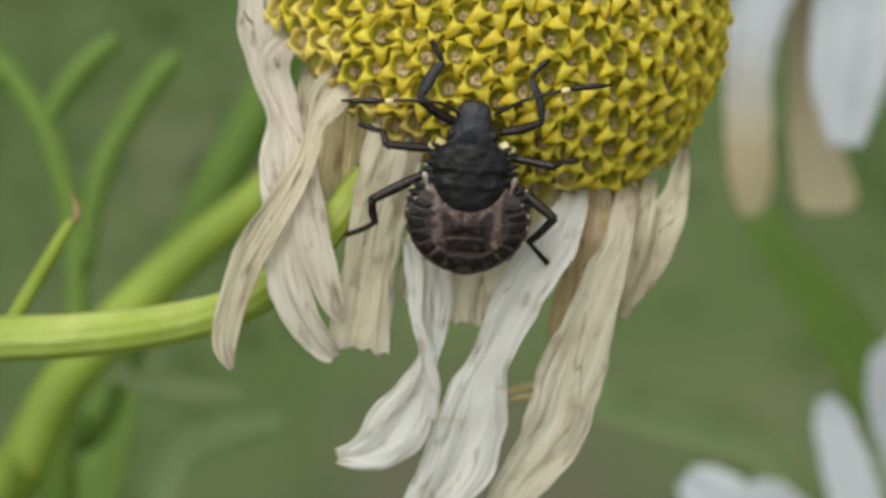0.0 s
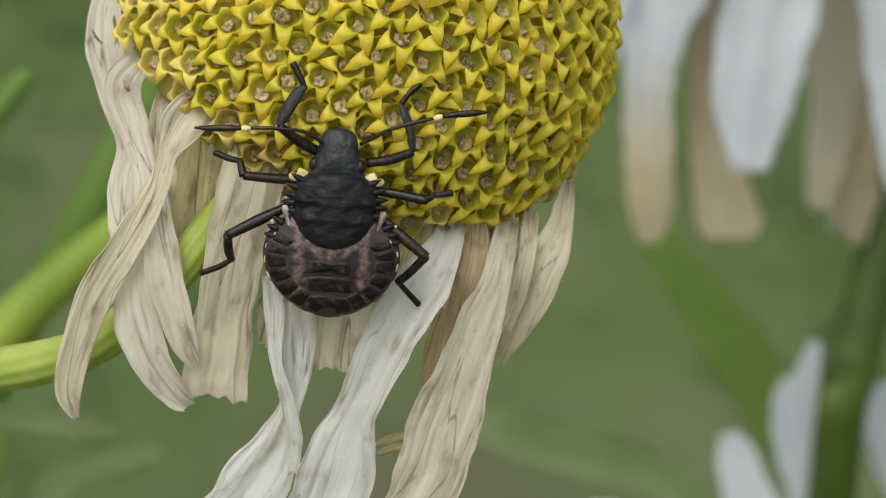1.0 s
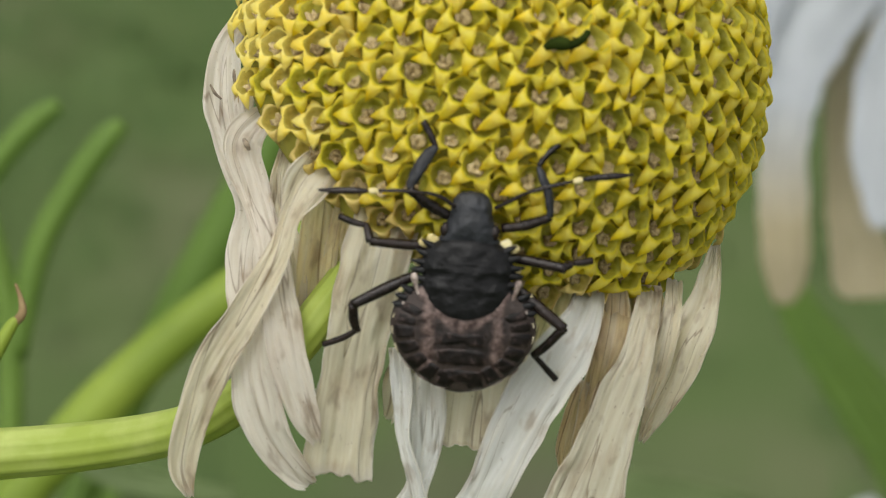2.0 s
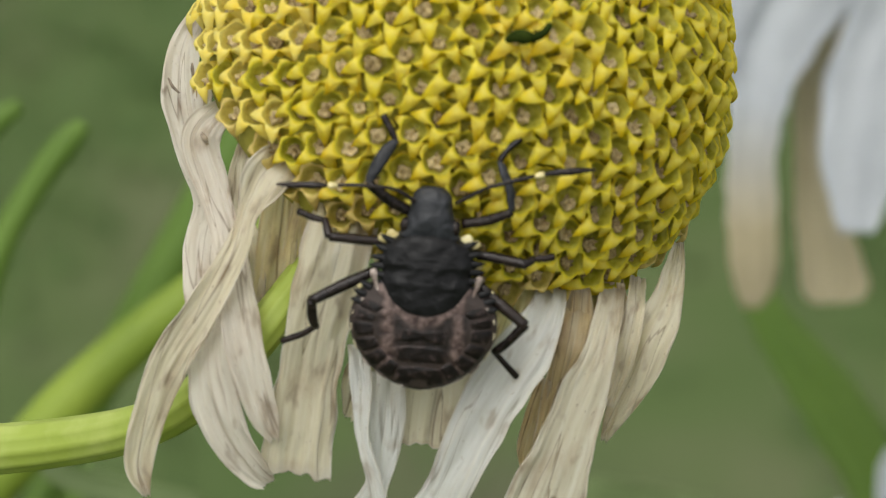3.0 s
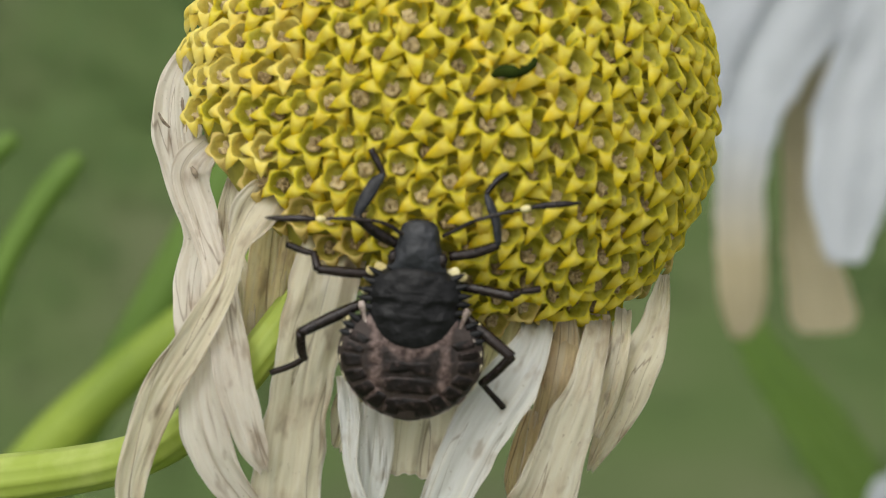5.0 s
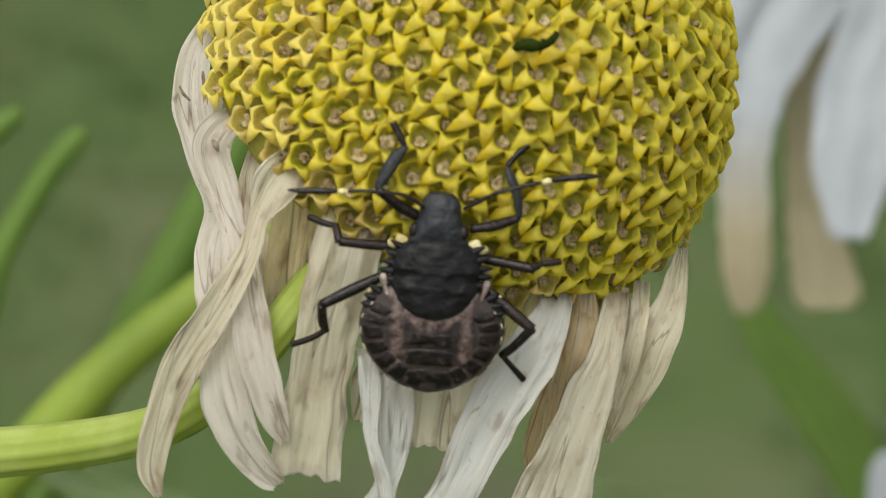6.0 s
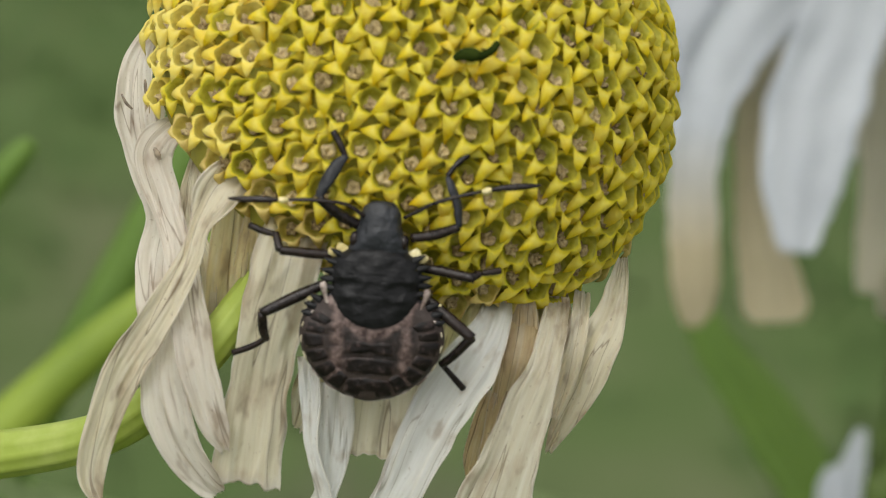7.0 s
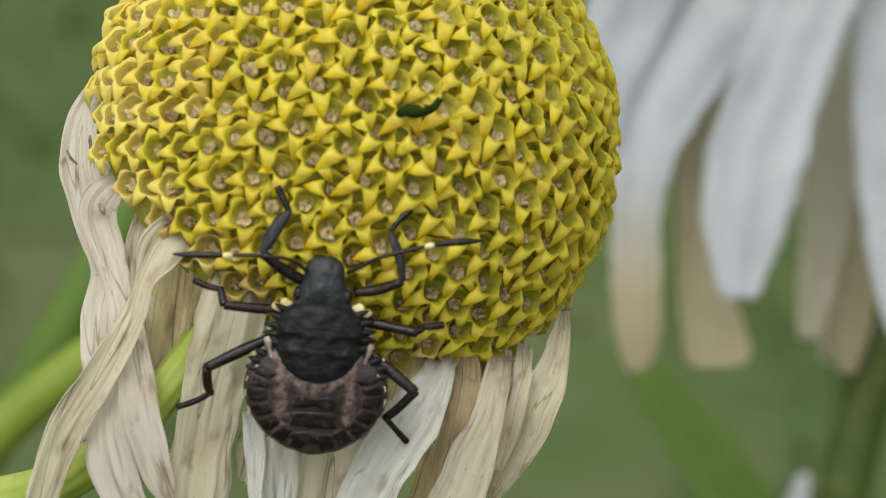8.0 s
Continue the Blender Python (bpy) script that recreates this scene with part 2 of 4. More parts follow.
def plate_material():
    """Nearly black plates that fade into pinkish skin at a ragged edge."""
    m, nt, b = nodes_of("plate_dark_brown", 0.42, 0.22)
    fine = noise_of(nt, 4200, 4.0, coords(nt))
    colour = ramp(nt, fine, [(0.35, (0.004, 0.003, 0.0028)), (0.60, (0.013, 0.009, 0.008)), (0.72, (0.06, 0.042, 0.038))])
    edge = nt.nodes.new("ShaderNodeAttribute")
    edge.attribute_name = "edge"
    reach = nt.nodes.new("ShaderNodeMath")
    reach.operation = "MULTIPLY_ADD"
    nt.links.new(fine, reach.inputs[0])
    reach.inputs[1].default_value = 0.45
    nt.links.new(edge.outputs["Fac"], reach.inputs[2])
    colour = mixed(nt, ramp(nt, reach.outputs[0], [(0.60, (0, 0, 0)), (0.72, (0.75, 0.75, 0.75))]), colour, (0.050, 0.034, 0.030))
    nt.links.new(colour, b.inputs["Base Color"])
    bumped(nt, b, fine, 0.6, 0.0001)
    return m


SHELL = plant_material("shell_black", (0.004, 0.004, 0.0045), (0.012, 0.012, 0.013), 3600, 0.42, bump=0.5, spec=0.2)
HEAD = plant_material("shell_slate_black", (0.008, 0.0086, 0.0105), (0.024, 0.026, 0.031), 3500, 0.45, bump=0.9, spec=0.35)
PLATE = plate_material()
LEG = plant_material("leg_black", (0.006, 0.004, 0.004), (0.020, 0.013, 0.011), 4000, 0.27, bump=0.4, spec=0.3)
CREAM = plant_material("cuticle_cream", (0.50, 0.41, 0.17), (0.72, 0.65, 0.37), 3000, 0.5)
RIM = plant_material("cuticle_ivory", (0.30, 0.26, 0.17), (0.56, 0.50, 0.36), 4000, 0.5)
PINK = plant_material("cuticle_pale_pink", (0.13, 0.095, 0.08), (0.50, 0.43, 0.38), 4500, 0.45)


def abdomen_material():
    """Dark brown skin with a paler mottled band along each side of the back and one across its front."""
    m, nt, b = nodes_of("abdomen_mottled_brown", 0.5, 0.35)
    fine = noise_of(nt, 4500, 4.0, coords(nt))
    patch = noise_of(nt, 1300, 3.0, coords(nt))
    xyz = nt.nodes.new("ShaderNodeSeparateXYZ")
    nt.links.new(coords(nt, "Object", (1000, 1000, 1000)), xyz.inputs[0])

    def sums(operation, *values):
        n = nt.nodes.new("ShaderNodeMath")
        n.operation = operation
        for socket, v in zip(n.inputs, values):
            if isinstance(v, (int, float)):
                socket.default_value = v
            else:
                nt.links.new(v, socket)
        return n.outputs[0]

    axle = sums("ABSOLUTE", xyz.outputs["X"])
    beside = sums("ABSOLUTE", sums("SUBTRACT", axle, 0.95))
    before = sums("ABSOLUTE", sums("SUBTRACT", xyz.outputs["Y"], sums("MULTIPLY_ADD", sums("MULTIPLY", axle, axle), 0.62, -0.82)))
    near = sums("MINIMUM", beside, before)
    near = sums("ADD", near, sums("MULTIPLY_ADD", patch, 0.5, -0.25))
    mask = ramp(nt, near, [(0.10, (1, 1, 1)), (0.26, (0, 0, 0))])
    flank = sums("ADD", sums("POWER", sums("DIVIDE", axle, 1.93), 2.0), sums("POWER", sums("ABSOLUTE", sums("DIVIDE", sums("ADD", xyz.outputs["Y"], 0.98), 1.6)), 2.0))
    skin = ramp(nt, fine, [(0.35, (0.006, 0.004, 0.0035)), (0.65, (0.022, 0.014, 0.012))])
    skin = mixed(nt, ramp(nt, flank, [(0.36, (0, 0, 0)), (0.48, (0.6, 0.6, 0.6))]), skin, (0.050, 0.036, 0.031))
    pale = ramp(nt, fine, [(0.36, (0.026, 0.013, 0.011)), (0.66, (0.16, 0.113, 0.10))])
    nt.links.new(mixed(nt, mask, skin, pale), b.inputs["Base Color"])
    bumped(nt, b, fine, 0.6, 0.0001)
    return m


BELLY = abdomen_material()


def meadow_material():
    m, nt, b = nodes_of("meadow_grass", 0.6, 0.2)
    geo = nt.nodes.new("ShaderNodeNewGeometry")
    colour = ramp(nt, geo.outputs["Random Per Island"], [(0.0, (0.055, 0.106, 0.028)), (0.45, (0.068, 0.118, 0.036)), (0.8, (0.082, 0.125, 0.042)), (1.0, (0.102, 0.130, 0.056))])
    nt.links.new(colour, b.inputs["Base Color"])
    see_through(nt, b, colour, 0.25)
    return m


def ground_material():
    m, nt, b = nodes_of("meadow_soil", 0.9, 0.1)
    fac = noise_of(nt, 9.0, 6.0, coords(nt))
    colour = ramp(nt, fac, [(0.3, (0.055, 0.090, 0.028)), (0.5, (0.070, 0.102, 0.036)), (0.7, (0.102, 0.115, 0.059))])
    # a spot of open brown earth
    gone = nt.nodes.new("ShaderNodeVectorMath")
    gone.operation = "DISTANCE"
    nt.links.new(coords(nt), gone.inputs[0])
    gone.inputs[1].default_value = (0.004, 0.600, 0.0)
    wavy = nt.nodes.new("ShaderNodeMath")
    wavy.operation = "MULTIPLY_ADD"
    nt.links.new(noise_of(nt, 30.0, 3.0, coords(nt)), wavy.inputs[0])
    wavy.inputs[1].default_value = 0.06
    nt.links.new(gone.outputs["Value"], wavy.inputs[2])
    colour = mixed(nt, ramp(nt, wavy.outputs[0], [(0.05, (0.85, 0.85, 0.85)), (0.10, (0, 0, 0))]), colour, (0.085, 0.082, 0.055))
    nt.links.new(colour, b.inputs["Base Color"])
    bumped(nt, b, fac, 0.6, 0.01)
    return m


MEADOW, SOIL = meadow_material(), ground_material()


# ---- building helpers ----
def mesh_of(name, bm, *materials, smooth=True):
    me = bpy.data.meshes.new(name)
    bm.to_mesh(me)
    bm.free()
    for m in materials:
        me.materials.append(m)
    if smooth:
        me.polygons.foreach_set("use_smooth", [True] * len(me.polygons))
    return me


def part(name, bm, material, parent, label=""):
    mats = material if isinstance(material, (list, tuple)) else (material,)
    ob = new(name, mesh_of(name, bm, *mats))
    ob.parent = parent
    return tagged(ob, label)


def thing(name, label, category, group="", at=None):
    """A top-level thing whose parts are modelled in millimetres from the flower head's centre, or from at."""
    ob = new(name)
    ob.empty_display_size = 0.002
    ob.matrix_basis = BASE if at is None else at
    return tagged(ob, label, category, group)


def spline(rows, steps):
    """A smooth run through rows of numbers (Catmull-Rom)."""
    p = np.array(rows, float)
    p = np.vstack([2 * p[0] - p[1], p, 2 * p[-1] - p[-2]])
    out = []
    n = len(p) - 3
    for s in range(steps + 1):
        k = min(int(s / steps * n), n - 1)
        f = s / steps * n - k
        a, b, c, d = p[k : k + 4]
        out.append(0.5 * (2 * b + (c - a) * f + (2 * a - 5 * b + 4 * c - d) * f * f + (3 * b - a - 3 * c + d) * f**3))
    return np.array(out)


def tube(bm, rows, sides=12, steps=None, ribs=0, depth=0.06, flat=1.0):
    """A tapering tube through rows of x, y, z, radius in millimetres; ribs: how many grooves run along it."""
    c = spline(rows, steps or 6 * (len(rows) - 1))
    c[:, 3] = np.maximum(c[:, 3], 0.01)
    rings = []
    side = None
    for i, (x, y, z, r) in enumerate(c.tolist()):
        t = Vector(c[min(i + 1, len(c) - 1), :3] - c[max(i - 1, 0), :3]).normalized()
        side = (Vector((0.3, 0.9, 0.2)) if side is None else side)
        side = (side - t * side.dot(t)).normalized()
        other = t.cross(side)
        ring = []
        for k in range(sides):
            a = 2 * math.pi * k / sides
            rr = r * (1 + (depth * math.cos(ribs * a) if ribs else 0))
            ring.append(bm.verts.new((Vector((x, y, z)) + rr * (math.cos(a) * side * flat + math.sin(a) * other)) * MM))
        rings.append(ring)
    for p, q in zip(rings, rings[1:]):
        for k in range(sides):
            bm.faces.new((p[k], p[(k + 1) % sides], q[(k + 1) % sides], q[k]))
    bm.faces.new(rings[0][::-1])
    bm.faces.new(rings[-1])
    return bm


def ribbon(rows, seed=0, curl=0.12, ridges=2, thick=0.05, ragged=0.12, across=40, along=84, wrinkle=0.028, folds=3):
    """A petal or leaf: rows of x, y, z, width (millimetres) and twist (degrees) along its middle."""
    rng = random.Random(seed)
    c = spline(rows, along)
    bm = bmesh.new()
    uv = bm.loops.layers.uv.new("UVMap")
    rim = bm.verts.layers.float.new("rim")
    way = bm.verts.layers.float.new("along")
    fold = bm.verts.layers.float.new("fold")
    phase, length = rng.uniform(0, 6), 0.0
    shift = Vector((rng.uniform(0, 50), rng.uniform(0, 50), rng.uniform(0, 50)))
    creases = [((k + 0.5) / folds * 1.7 - 0.85 + rng.uniform(-0.2, 0.2), rng.choice((-1, 1)) * rng.uniform(0.04, 0.15), rng.uniform(0, 90)) for k in range(folds)]
    sheets, tex = ([], []), []
    for i in range(along + 1):
        t = Vector(c[min(i + 1, along), :3] - c[max(i - 1, 0), :3])
        if i:
            length += (Vector(c[i, :3]) - Vector(c[i - 1, :3])).length
        t.normalize()
        perp = Vector((0, 1, 0)).cross(t).normalized()
        tw = radians(c[i, 4])
        wide = (math.cos(tw) * perp + math.sin(tw) * t.cross(perp)).normalized()
        n = wide.cross(t).normalized()
        half = max(float(c[i, 3]), 0.06) / 2
        lines = ([], [])
        row_uv = []
        for k in range(across + 1):
            s = 2 * k / across - 1
            sample = Vector((s * 1.6, length * 0.55, 0)) + shift
            lift = 0.6 * curl * half * 2 * (s * s - 0.4) * (0.6 + 0.8 * noise.noise(Vector((length * 0.3, 3, 1)) + shift))
            lift += wrinkle * half * 2 * math.cos(ridges * math.pi * s + phase + 1.2 * noise.noise(Vector((length * 0.4, 0, 7)) + shift))
            lift += 0.15 * noise.noise(sample) * min(1, half * 1.5) + 0.07 * noise.noise(sample * 2.7)
            lift += 0.022 * noise.noise(Vector((s * half * 7, length * 0.5, 3)) + shift)
            lift += 0.25 * half * max(0, abs(s) - 0.7) * 3 * noise.noise(Vector((length * 0.5, 11 * s, 6)) + shift)
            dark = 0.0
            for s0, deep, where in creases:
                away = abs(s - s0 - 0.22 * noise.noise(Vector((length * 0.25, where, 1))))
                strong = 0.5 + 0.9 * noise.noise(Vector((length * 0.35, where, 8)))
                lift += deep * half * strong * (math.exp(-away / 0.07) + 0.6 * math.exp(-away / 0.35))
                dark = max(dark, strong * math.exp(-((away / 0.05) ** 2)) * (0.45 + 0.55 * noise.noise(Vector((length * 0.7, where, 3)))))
            edge = half * (1 + 0.13 * noise.noise(Vector((length * 1.1, s * 0.4 + 5, 2)) + shift) * abs(s))
            end = ragged * noise.noise(Vector((s * 4.0, 9, 4)) + shift) * (i / along) ** 6 * 1.5
            p = Vector(c[i, :3]) + wide * s * edge + n * lift + t * end
            wear = max(abs(s) ** 7, (i / along) ** 12, 0.95 * (1 - i / along) ** 6)
            for line, out in zip(lines, (0.5, -0.5)):
                v = bm.verts.new((p + n * thick * out) * MM)
                v[rim] = wear
                v[way] = i / along
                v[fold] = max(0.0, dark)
                line.append(v)
            row_uv.append((seed * 3.7 + s * half * 0.8, seed * 1.3 + length))
        sheets[0].append(lines[0])
        sheets[1].append(lines[1])
        tex.append(row_uv)

    def quad(corners, where):
        f = bm.faces.new(corners)
        for loop, (i, k) in zip(f.loops, where):
            loop[uv].uv = tex[i][k]

    for i in range(along):
        for k in range(across):
            w = [(i, k), (i, k + 1), (i + 1, k + 1), (i + 1, k)]
            quad([sheets[0][a][b] for a, b in w], w)
            quad([sheets[1][a][b] for a, b in w[::-1]], w[::-1])
        for k in (0, across):
            w = [(i, k), (i + 1, k)]
            q = [sheets[0][i][k], sheets[0][i + 1][k], sheets[1][i + 1][k], sheets[1][i][k]]
            quad(q if k == 0 else q[::-1], [(i, k), (i + 1, k), (i + 1, k), (i, k)])
    for i in (0, along):
        for k in range(across):
            q = [sheets[0][i][k], sheets[0][i][k + 1], sheets[1][i][k + 1], sheets[1][i][k]]
            quad(q if i else q[::-1], [(i, k), (i, k + 1), (i, k + 1), (i, k)])
    return bm


DOWN = Vector((0, math.sin(radians(TILT)), -math.cos(radians(TILT))))  # the world's down in the flower's space


def to_ground(x, y, z, r):
    """Rows that lead a stem from a place straight down into the soil."""
    far = CENTRE / MM + z * math.cos(radians(TILT)) - y * math.sin(radians(TILT)) + 8
    return [(*(Vector((x, y, z)) + DOWN * far * f), r) for f in (0.1, 0.5, 1.0)]


# ---- ground and distance ----
def ground():
    bm = bmesh.new()
    bmesh.ops.create_grid(bm, x_segments=90, y_segments=90, size=40.0)
    for v in bm.verts:
        d = v.co.length
        v.co.z = 0.02 * noise.noise(v.co * 1.7) * min(1.0, d)
    ob = new("ground", mesh_of("ground", bm, SOIL))
    tagged(ob, "green-brown meadow soil under low grass", "ground", kind="structure")


def blades(name, label, material, seed, count, spread, height, half, density):
    """Grass blades over a round stretch of ground, as one mass; density gives the chance of a blade at a place."""
    rng = np.random.default_rng(seed)
    a, d = rng.uniform(0, 2 * math.pi, count), spread * np.sqrt(rng.random(count))
    x, y = d * np.cos(a), 0.7 + d * np.sin(a)
    keep = rng.random(count) < density(x, y)
    x, y = x[keep], y[keep]
    n = len(x)
    h = rng.uniform(*height, n)
    w, turn, lean = rng.uniform(*half, n), rng.uniform(0, 2 * math.pi, n), rng.uniform(0.1, 0.8, n) * h
    side = np.stack([np.cos(turn) * w, np.sin(turn) * w, 0 * w], -1)
    bend = np.stack([np.cos(turn + 1.4) * lean, np.sin(turn + 1.4) * lean, 0 * w], -1)
    root = np.stack([x, y, 0 * x - 0.012], -1)
    up = np.stack([0 * h, 0 * h, h], -1)
    mid = root + bend * 0.35 + up * 0.6
    verts = np.stack([root - side, root + side, mid + side * 0.8, mid - side * 0.8, root + bend + up], 1).reshape(-1, 3)
    faces = []
    for k in range(0, 5 * n, 5):
        faces += [(k, k + 1, k + 2, k + 3), (k + 3, k + 2, k + 4)]
    me = bpy.data.meshes.new(name)
    me.from_pydata(verts.tolist(), [], faces)
    me.materials.append(material)
    tagged(new(name, me), label, "grass", kind="stuff")


def bare(x, y):
    """How bare the soil is at a place: trodden patches between the plants."""
    out = 0 * x
    for cx, cy, r in ((0.0, 0.60, 0.055), (0.03, 0.635, 0.055), (0.06, 0.69, 0.05), (0.05, 0.55, 0.08), (0.30, 0.9, 0.1), (-0.4, 1.0, 0.12)):
        out = out + np.exp(-(((x - cx) ** 2 + (y - cy) ** 2) / (r * r)) ** 1.5)
    return np.clip(out, 0, 0.93)


def meadow():
    """Low grass all round, and darker clumps of finer grass in it."""
    blades("meadow_grass", "blurred green meadow grass on the ground", MEADOW, 11, 110000, 1.7, (0.010, 0.034), (0.0015, 0.0045), lambda x, y: np.clip((1.7 - np.hypot(x, y - 0.7)) / 0.9, 0, 1) * (1 - bare(x, y)))

    def clumps(x, y):
        out = 0 * x
        for cx, cy, r in ((-0.10, 0.77, 0.05), (-0.12, 0.90, 0.075), (-0.06, 0.80, 0.05), (0.14, 0.76, 0.04), (-0.18, 1.18, 0.20), (-0.06, 1.36, 0.16), (0.5, 1.05, 0.22), (-0.5, 0.6, 0.22), (0.4, 0.35, 0.22), (-0.2, 0.15, 0.2)):
            out = out + np.exp(-((x - cx) ** 2 + (y - cy) ** 2) / (r * r))
        return out * 2.6
    blades("fine_grass", "blurred dark green fine grass on the ground", HERB, 23, 140000, 0.95, (0.015, 0.03), (0.001, 0.0022), clumps)


ground()
meadow()

# ---- the main flower head ----
R, H = 7.38, 7.70  # the dome under its florets, in millimetres
AXIS = Vector((math.cos(radians(38)) * math.sin(radians(32)), -math.sin(radians(38)), math.cos(radians(38)) * math.cos(radians(32))))
E1 = Vector((math.cos(radians(32)), 0, -math.sin(radians(32))))
E2 = AXIS.cross(E1)


def dome(theta, phi):
    """A place on the dome, in millimetres, and the way out of it."""
    flat = math.cos(phi) * E1 + math.sin(phi) * E2
    p = R * math.sin(theta) * flat + H * math.cos(theta) * AXIS
    n = (math.sin(theta) / R * flat + math.cos(theta) / H * AXIS).normalized()
    return p + Vector((-0.08, 0, 0)), n


def floret_mesh(name, seed, open_=1.0, lobe=LOBE, throat=TUBE):
    """One disc floret: a five-lobed corolla cup with a withered stigma inside. One lobe lies along +x."""
    rng = random.Random(seed)
    bm = bmesh.new()
    tip = bm.verts.layers.float.new("tip")
    n = 30
    reach = [k * rng.uniform(0.85, 1.15) * (0.45 + 0.55 * open_) for k in (0.6, 0.95, 1.32, 1.32, 0.95)]
    droop = [rng.uniform(0.02, 0.26) * open_ for _ in range(5)]
    twist = [rng.uniform(-0.16, 0.16) for _ in range(5)]

    def ring(r, h, star=0.0, shade=0.0, drop=0.0):
        """A ring that the five lobes pull out into a star."""
        out = []
        for k in range(n):
            a = 2 * math.pi * k / n
            j = round(5 * k / n) % 5
            off = (5 * k / n - round(5 * k / n)) * 2
            peak = max(0.0, 1 - abs(off)) ** 1.3
            rr = r + star * peak * reach[j]
            z = h - drop * peak * (droop[j] + 0.06) * 2.0 + (0.05 * math.sin(math.pi * shade) * peak if star else 0)
            crumple = 0.05 * star * noise.noise(Vector((rr * math.cos(a) * 4, rr * math.sin(a) * 4, seed * 3.7)))
            rr *= 1 + crumple * 2
            v = bm.verts.new(Vector((rr * math.cos(a + twist[j] * peak), rr * math.sin(a + twist[j] * peak), z + crumple * 3)) * MM)
            v[tip] = shade * (0.45 + 0.55 * peak)
            out.append(v)
        return out

    rings = [
        ring(0.24, -0.25, 0.0, 0.2), ring(0.30, 0.10, 0.0, 0.5), ring(0.36, 0.36, 0.03, 0.8), ring(0.395, 0.47, 0.18, 0.85, 0.2), ring(0.40, 0.52, 0.27, 0.95, 0.8), ring(0.405, 0.53, 0.345, 1.0, 1.55),
        ring(0.395, 0.555, 0.34, 1.0, 1.5), ring(0.395, 0.57, 0.31, 0.95, 1.05), ring(0.395, 0.57, 0.24, 0.85, 0.5), ring(0.39, 0.56, 0.13, 0.65, 0.12), ring(0.365, 0.51, 0.04, 0.25), ring(0.33, 0.34), ring(0.29, 0.18), ring(0.18, 0.10),
    ]
    for j, (p, q) in enumerate(zip(rings, rings[1:])):
        for k in range(n):
            bm.faces.new((p[k], p[(k + 1) % n], q[(k + 1) % n], q[k])).material_index = 0 if j < 10 else 1
    bm.faces.new(rings[-1]).material_index = 1
    # the withered style: a crumpled tan ring round a small dark hole
    turn = rng.uniform(0, 6)
    lean = Vector((rng.uniform(-0.12, 0.0), rng.uniform(-0.05, 0.05), 0))
    around = 11
    lines = []
    for r, h in ((0.20, 0.08), (0.195, 0.25), (0.135, 0.32), (0.07, 0.25), (0.035, 0.13)):
        lines.append([bm.verts.new((lean + Vector((r * w * math.cos(b), r * w * math.sin(b), h * w))) * MM) for b, w in ((turn + 2 * math.pi * k / around, rng.uniform(0.6, 1.4)) for k in range(around))])
    for p, q in zip(lines, lines[1:]):
        for k in range(around):
            bm.faces.new((p[k], p[(k + 1) % around], q[(k + 1) % around], q[k])).material_index = 2
    bm.faces.new(lines[-1]).material_index = 2
    return mesh_of(name, bm, lobe, throat, STIGMA)


def main_flower():
    flower = thing("daisy_flower", "spent daisy, domed yellow disc, shrivelled cream petals, bent green stem", "flower")
    bm = bmesh.new()
    grid = []
    for i in range(25):
        theta = radians(101) * i / 24
        grid.append([bm.verts.new(dome(theta, 2 * math.pi * k / 48)[0] * MM) for k in range(48)] if i else [bm.verts.new(dome(0, 0)[0] * MM)])
    for k in range(48):
        bm.faces.new((grid[0][0], grid[1][k], grid[1][(k + 1) % 48]))
    for p, q in zip(grid[1:], grid[2:]):
        for k in range(48):
            bm.faces.new((p[k], q[k], q[(k + 1) % 48], p[(k + 1) % 48]))
    under = bm.verts.new(-AXIS * 3.2 * MM)
    for k in range(48):
        bm.faces.new((grid[-1][k], under, grid[-1][(k + 1) % 48]))
    disc = part("disc", bm, CORE, flower, "domed disc packed with opened yellow florets")
    stem = bmesh.new()
    tube(stem, [(-3.24, 0.6, -4.35, 0.85), (-3.93, -3.4, -5.29, 0.57), (-4.76, -4.4, -6.41, 0.55), (-5.79, -4.2, -7.68, 0.57), (-7.33, -3.1, -9.11, 0.61), (-9.15, -1.3, -10.04, 0.65), (-11.99, 0.8, -10.63, 0.7), (-14.88, 1, -10.89, 0.74), (-17.17, 1, -10.98, 0.76), (-19.95, 1.5, -11.63, 0.77)] + to_ground(-23.0, 4.0, -11.0, 0.85), sides=40, steps=110, ribs=10, depth=0.045)
    part("stem", stem, STEM, flower, "ribbed yellow-green stem that bends sideways")
    return flower, disc


flower, disc = main_flower()


def gap_shade():
    """The shade of a deep gap between the florets, modelled as a dark green piece."""
    gap = thing("floret_gap_shade", "dark green piece that stands for the shade between yellow florets", "plant scrap")
    part("stub", tube(bmesh.new(), [(1.36, -7.95, 0.67, 0.09), (1.59, -8.2, 0.76, 0.16), (1.85, -8.3, 0.74, 0.19), (2.04, -8.2, 0.72, 0.12)], 10), GAP_DARK, gap)
    part("hook", tube(bmesh.new(), [(1.92, -8.2, 0.7, 0.13), (2.16, -8.35, 0.75, 0.12), (2.37, -8.42, 0.88, 0.11), (2.51, -8.35, 1.08, 0.09)], 10), GAP_DARK, gap)


